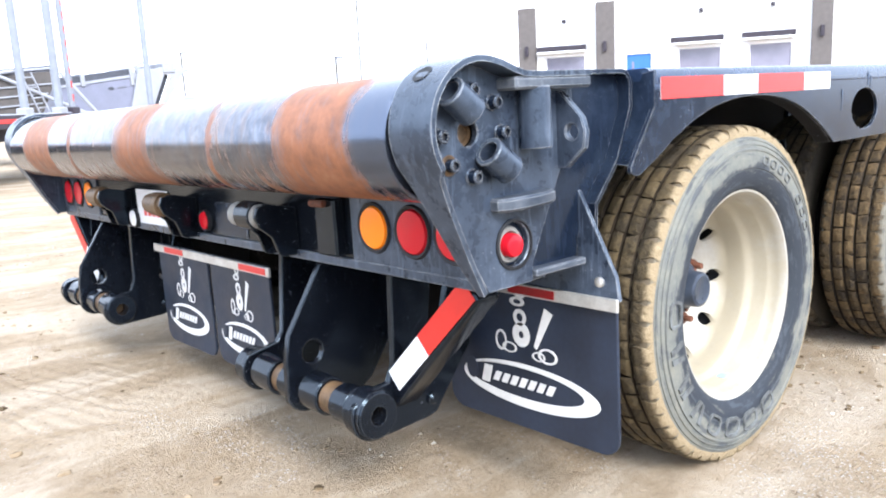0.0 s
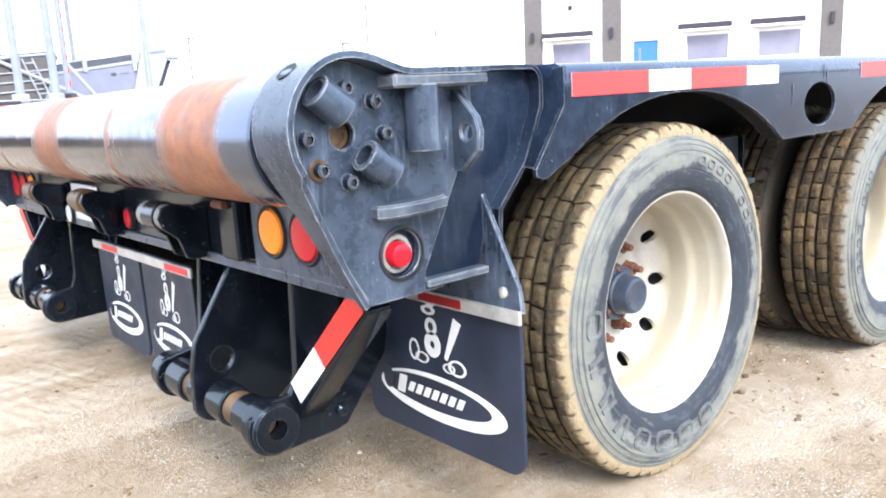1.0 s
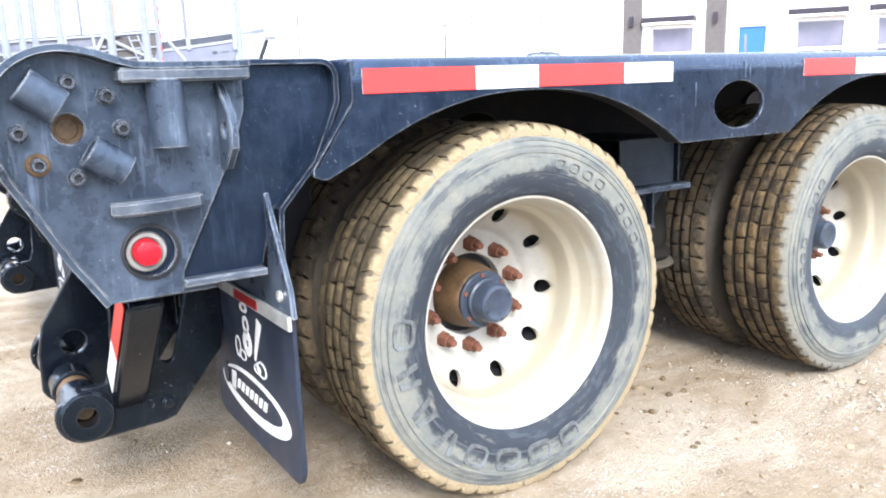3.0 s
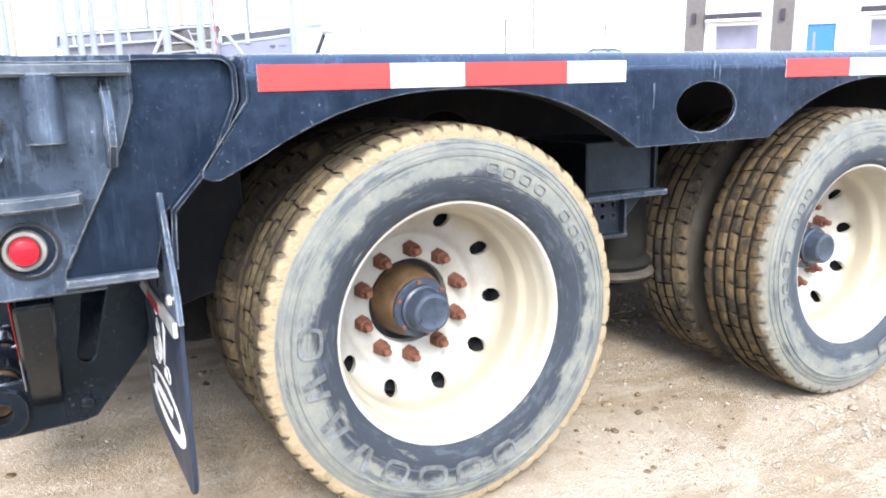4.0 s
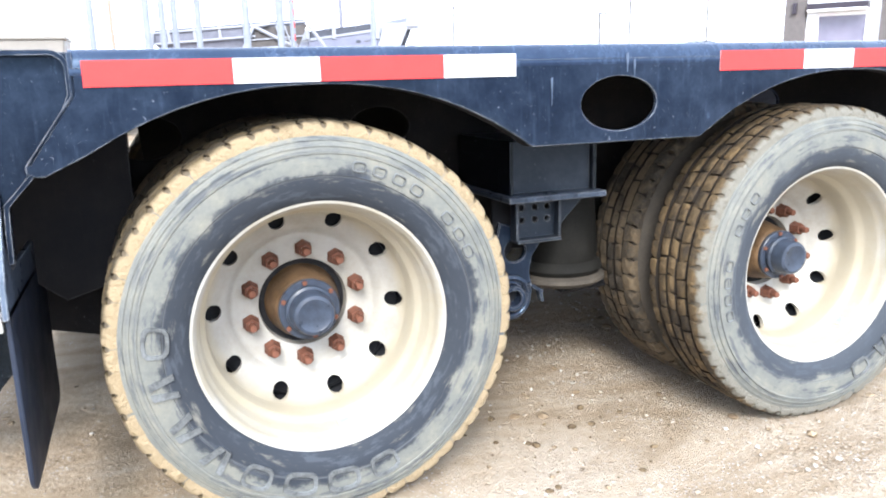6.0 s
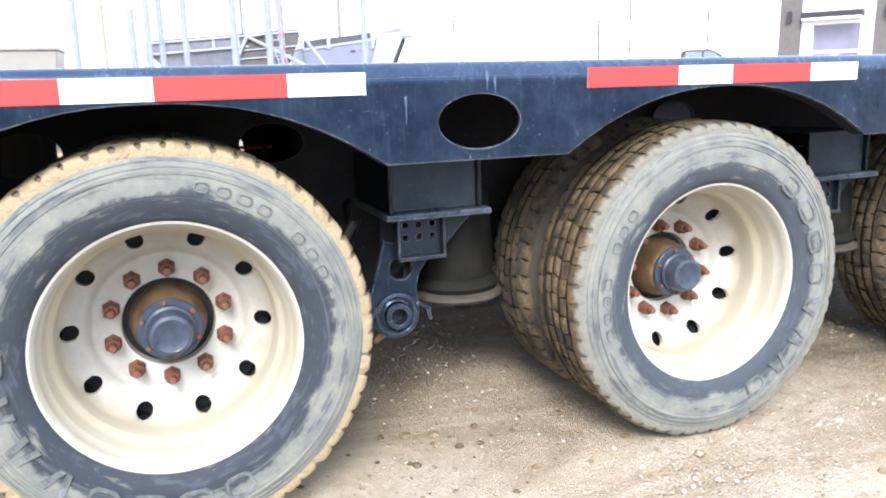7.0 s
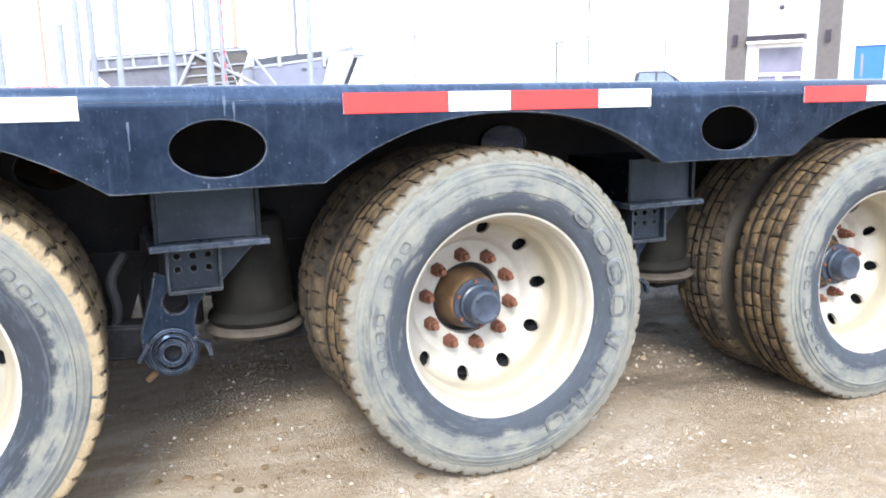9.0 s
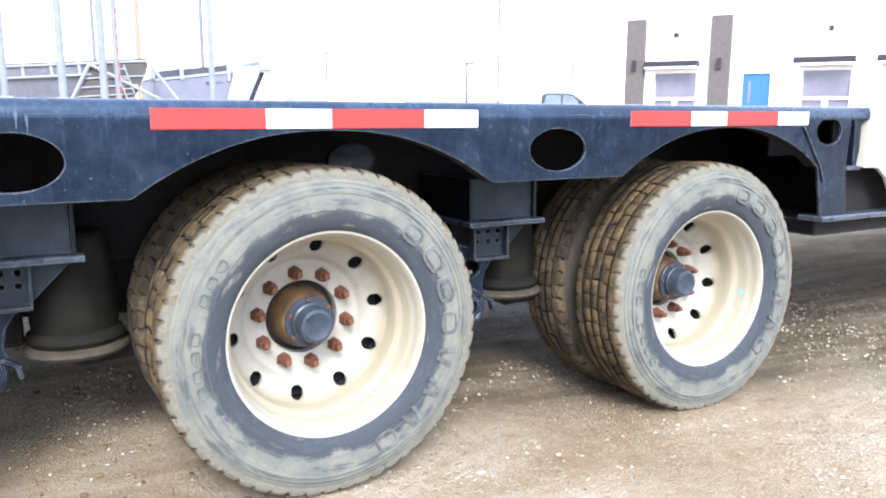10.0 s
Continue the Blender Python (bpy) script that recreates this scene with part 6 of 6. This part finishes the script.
    for sx in (-L - 0.2, R + 0.4):
        part("wheel", tube_along((sx, 0.1, 0.5), (sx, 2.3, 0.5), 0.5, 0, 28, 0.05), M_RUBBER, t)
    return t


hopper((3.60, 21.8, -0.02), -5.1, 2.75, 1.52, 2.44, -4.0, "grey belly-dump trailer with a pale tubular frame")


def dump_body(at, rz, length, lab):
    """End-dump trailer seen from its side: pale body with tarpaulin bays, and a white tail frame. Local x 0 is where body and tail meet."""
    t = thing("tipper_trailer", lab, "trailer", at, "tipper trailers across the yard")
    t.matrix_basis = pose(*at, 0, 0, rz)
    L = length
    part("body", plate([(-L, 0.9), (0.0, 0.9), (0.05, 2.36), (-L, 2.04)], 2.3, on_xz(1.2), (), 0.02), M_DUMPBOX, t, "pale lilac-grey dump body")
    part("top_rail", plate([(-L, 2.04), (0.12, 2.36), (0.12, 2.46), (-L, 2.12)], 2.36, on_xz(1.2), (), 0.01), M_WHITEP, t)
    part("tarpaulin", plate([(-L + 0.1, 2.12), (-0.02, 2.45), (-0.05, 2.62), (-L + 0.1, 2.36)], 2.26, on_xz(1.2), (), 0.02), M_DARKP, t, "dark tarpaulin")
    for u in (0.0, 0.36, 0.98):
        part("tarp_post", plate([(-L * (1 - u) - 0.06, 2.10), (-L * (1 - u) + 0.06, 2.10), (-L * (1 - u) + 0.06, 2.40 + 0.24 * u), (-L * (1 - u) - 0.06, 2.40 + 0.24 * u)], 2.42, on_xz(1.2), (), 0.01), M_WHITEP, t)
    part("badge_oval", plate(circle(-0.72, 2.02, 0.09, 20, 0.05), 0.02, on_xz(0.035), (), 0.004), M_DARKP, t)
    part("badge_bar", plate([(-0.52, 2.02), (-0.25, 2.05), (-0.25, 2.09), (-0.52, 2.06)], 0.02, on_xz(0.035), (), 0.004), M_GALV, t)
    part("cap_flap", plate([(-0.1, 2.55), (0.05, 2.60), (0.55, 2.84), (0.50, 2.88), (0.0, 2.68)], 2.2, on_xz(1.2), (), 0.01), M_WHITEP, t)
    # tail frame: flared side wings with a slot, cross bar, and a dark ram between
    wing = [(-0.30, 0.9), (-0.15, 1.55), (0.16, 2.60), (0.70, 2.60), (0.86, 2.64), (1.80, 2.58), (1.78, 2.50), (1.60, 2.42), (1.00, 1.55), (0.62, 0.9)]
    part("tail_wing", plate(wing, 0.08, on_xz(0.0), [[(0.34, 1.0), (0.56, 1.0), (1.20, 2.38), (0.98, 2.42)]], 0.01), M_WHITEP, t)
    part("tail_wing", plate(wing, 0.08, on_xz(2.3), (), 0.01), M_WHITEP, t)
    part("cross_bar", box(0.94, 1.34, -0.08, 2.4, 2.46, 2.80, 0.03), M_WHITEP, t)
    part("ram", tube_along((0.42, 0.25, 0.95), (1.09, 0.25, 2.45), 0.13, 0, 14), M_DARKP, t, "dark hydraulic ram")
    part("tail_wall", box(0.0, 0.62, 0.6, 2.2, 0.9, 2.3, 0.03), M_GALV, t)
    part("base_frame", box(-length, 1.3, 0.3, 2.0, 0.65, 0.9, 0.03), M_DARKP, t)
    for sx in (0.2, -length + 0.6):
        part("wheel", tube_along((sx, 0.2, 0.5), (sx, 2.2, 0.5), 0.5, 0, 28, 0.05), M_RUBBER, t)
    return t


dump_body((7.85, 24.0, -0.02), 0.0, 2.4, "pale grey tipper trailer with a dark tarpaulin")
bin_ = thing("bulk_trailer", "beige tapered end of a bulk trailer across the yard", "trailer", (-1.45, 20.0, -0.02))
part("body", plate([(-2.6, 0.75), (-0.06, 0.75), (0.05, 2.02), (-2.6, 2.02)], 2.3, on_xz(1.2), (), 0.03), M_BEIGE, bin_, "beige tapered body")
part("top_rim", plate([(-2.6, 2.00), (0.09, 2.00), (0.09, 2.07), (-2.6, 2.07)], 2.4, on_xz(1.2), (), 0.01), M_BEIGE, bin_)
for sx in (-1.9, -0.5):
    part("wheel", tube_along((sx, 0.1, 0.5), (sx, 2.3, 0.5), 0.5, 0, 28, 0.05), M_RUBBER, bin_)
part("chassis", box(-2.5, -0.1, 0.4, 2.0, 0.55, 0.76, 0.02), M_AWN, bin_)
tank = thing("storage_tank", "pale round storage tank behind the dump trailers", "tank", (11.5, 27, 0))
part("shell", lathe([(0, 1.9), (0.5, 1.88), (0.75, 1.7), (0.8, 1.5), (0.8, 0.0), (0, 0)], 28, axis='Z'), M_WHITEP, tank)


def pickup(at, rz):
    """Crew-cab pickup; local x runs to its nose."""
    t = thing("pickup_truck", "dark grey crew-cab pickup truck parked across the yard", "truck", at)
    t.matrix_basis = pose(*at, 0, 0, rz) @ Matrix.Scale(1.04, 4)
    low = [(-2.95, 0.55), (2.85, 0.50), (2.95, 0.80), (2.90, 1.10), (2.70, 1.20), (1.30, 1.30), (-1.05, 1.28), (-1.10, 1.22), (-2.95, 1.24)]
    part("body", plate(low, 1.9, on_xz(0), (), 0.06), M_TRUCK, t)
    cab = [(-1.05, 1.25), (1.30, 1.27), (0.55, 1.80), (0.25, 1.88), (-0.75, 1.88), (-0.95, 1.80)]
    part("cab", plate(cab, 1.65, on_xz(0), (), 0.06), M_TRUCK, t)
    for pts in ([(-0.86, 1.34), (-0.05, 1.34), (-0.05, 1.78), (-0.76, 1.78)], [(0.04, 1.34), (0.95, 1.34), (0.50, 1.72), (0.25, 1.78), (0.04, 1.78)]):
        for s in (-1, 1):
            part("window", plate(pts, 0.02, on_xz(s * 0.825), (), 0.003), M_PANE, t)
    for s in (-1, 1):
        part("mirror", box(0.78, 0.92, s * 1.03 - 0.1, s * 1.03 + 0.1, 1.32, 1.55, 0.03), M_AWN, t)
        part("side_trim", box(-1.0, 0.9, s * 0.955 - 0.01, s * 0.955 + 0.01, 1.26, 1.30, 0.004), M_WHITEP, t)
        part("headlight", box(2.62, 2.92, s * 0.78 - 0.14, s * 0.78 + 0.14, 0.95, 1.12, 0.03), M_WHITEP, t)
    part("tail_box", box(-3.1, -2.6, -0.85, 0.85, 1.20, 1.30, 0.03), M_AWN, t)
    for x in (-1.9, 1.85):
        for y in (-0.98, 0.73):
            part("wheel", tube_along((x, y, 0.42), (x, y + 0.25, 0.42), 0.42, 0.2, 28, 0.03), M_RUBBER, t)
    return t


pickup((26.4, 30.4, 0.14), -36)
# poles and low sheds on the horizon
POLES = [(8.18, 45, 13, 0.16, M_POLE, "weathered wooden utility pole behind the trailers"), (-0.29, 20.0, 9, 0.045, M_POLE, "weathered wooden utility pole behind the trailers"), (10.1, 38.0, 13, 0.10, M_GALV, "grey steel pole behind the flatbed trailer"),
         (4.81, 34.0, 13, 0.07, M_GALV, "grey steel pole behind the flatbed trailer"),
         (26.98, 40.8, 4.2, 0.07, M_TUBEND, "thin grey yard light pole"), (34.1, 48.0, 12, 0.07, M_TUBEND, "thin grey yard light pole"), (44.8, 52.6, 6.3, 0.08, M_TUBEND, "thin grey yard light pole"), (22.7, 54, 5.5, 0.07, M_TUBEND, "thin grey yard light pole")]
for i, (x, y, h, r, mt, lab) in enumerate(POLES):
    p = thing("utility_pole", lab, "pole", (x, y, -0.05), "poles across the yard")
    part("pole", tube_along((0, 0, 0), (0, 0, h), r, 0, 12), mt, p)
    if i in (4, 7):
        part("lamp_head", box(-0.1, 0.5, -0.1, 0.1, h - 0.08, h + 0.06, 0.03), M_GALV, p)
for x, y, w, h in ((23.5, 54, 3.5, 1.8), (32, 51, 6, 2.0), (17, 60, 5, 1.5)):
    s = thing("storage_shed", "low pale storage building far across the yard", "shed", (x, y, -0.05), "sheds across the yard")
    part("wall", box(-w / 2, w / 2, -2, 2, 0, h - 0.15, 0.05), M_GALV, s)
    part("roof", box(-w / 2 - 0.2, w / 2 + 0.2, -2.2, 2.2, h - 0.15, h, 0.03), M_WHITEP, s)
redt = thing("red_trailer_bed", "red and white trailer bed far across the yard", "trailer", (-1, 28, 0))
part("bed", box(-5, 1.2, -1, 1, 1.1, 1.6, 0.03), M_RED, redt)
part("wheels", tube_along((-3, -0.9, 0.5), (-3, 0.9, 0.5), 0.5, 0, 24, 0.05), M_RUBBER, redt)
part("leg", box(0.6, 0.75, -0.6, 0.6, 0, 1.1, 0.02), M_AWN, redt)


# ---- unseen dark rows behind the way that is walked, added to be mirrored ----
def far_row(name, p0, p1, high, seed):
    """A plain uneven dark row that closes the yard and shows only in reflections."""
    rnd = random.Random(seed)
    bm = bmesh.new()
    a, b = Vector(p0), Vector(p1)
    n = 40
    z, out = high, []
    for i in range(n + 1):
        if i % 3 == 0:
            z = high * rnd.uniform(0.55, 1.1)
        p = a.lerp(b, i / n)
        out.append((bm.verts.new((p.x, p.y, -0.3)), bm.verts.new((p.x, p.y, z * rnd.uniform(0.94, 1.06)))))
    side = (b - a).cross(Vector((0, 0, 1))).normalized() * 2.0
    back = [(bm.verts.new(u.co + side), bm.verts.new(v.co + side)) for u, v in out]
    for (u0, v0), (u1, v1), (s0, t0), (s1, t1) in zip(out, out[1:], back, back[1:]):
        bm.faces.new((u0, u1, v1, v0))
        bm.faces.new((v0, v1, t1, t0))
        bm.faces.new((s0, t0, t1, s1))
    bmesh.ops.recalc_face_normals(bm, faces=bm.faces[:])
    tagged(part(name, bm, M_FARROW), "unseen dark row added for roller and paint to mirror", "backdrop", kind="structure")


far_row("backdrop_south", (70, -38, 0), (-44, -38, 0), 4.8, 5)
far_row("backdrop_west", (-44, -38, 0), (-44, 60, 0), 4.8, 6)


# ---- loose stones and clods ----
def scatter(name, count, size, mat, seed, label, area, patchy=-9.0, lean=0):
    """Stones in patches; with lean, fewer towards the tail of the trailer."""
    rnd = random.Random(seed)
    vs, fs = [], []
    ico = bmesh.new()
    bmesh.ops.create_icosphere(ico, subdivisions=1, radius=1)
    bv = [v.co.copy() for v in ico.verts]
    bf = [[v.index for v in f.verts] for f in ico.faces]
    ico.free()
    for _ in range(count):
        x, y = rnd.uniform(*area[0]), rnd.uniform(*area[1])
        if lean and rnd.random() > 0.16 + 0.26 * x:
            continue
        if noise.noise((x * 1.3, y * 1.9, seed)) + 0.4 * noise.noise((x * 5, y * 5, seed)) < patchy:
            continue
        s = size * (0.35 + rnd.random() ** 3 * 1.6)
        rot = Euler((rnd.random() * 6, rnd.random() * 6, rnd.random() * 6)).to_matrix()
        sc = Vector((s * rnd.uniform(0.7, 1.3), s * rnd.uniform(0.7, 1.2), s * rnd.uniform(0.45, 0.8)))
        o = len(vs)
        z = ground_z(x, y)
        for v in bv:
            p = rot @ (v * rnd.uniform(0.85, 1.15))
            vs.append((x + p.x * sc.x, y + p.y * sc.y, z + p.z * sc.z))
        fs += [[o + i for i in f] for f in bf]
    me = bpy.data.meshes.new(name)
    me.from_pydata(vs, [], fs)
    ob = link_mesh(name, me, mat)
    tagged(ob, label, "stones", kind="stuff")


scatter("gravel", 24000, 0.004, M_STONE, 11, "pale gravel scattered over the dirt", ((-2.2, 6.0), (-1.2, 2.6)), lean=1)
scatter("stone_chips", 15000, 0.0050, M_CHIP, 14, "flat pale stone chips lying in patches", ((-1.6, 6.2), (-1.3, 1.6)), 0.02, 1)
scatter("dirt_clods", 5200, 0.010, M_CLOD, 12, "brown dirt clods scattered over the ground", ((-3, 6.5), (-1.5, 6)), -0.05)
scatter("mud_clods", 60, 0.0085, M_DAMP, 21, "damp brown mud clods fallen from the tyres", ((0.6, 1.5), (-0.15, 0.40)))
scatter("mud_clods", 60, 0.010, M_DAMP, 22, "damp brown mud clods fallen from the tyres", ((-1.5, 0.2), (0.4, 2.6)))
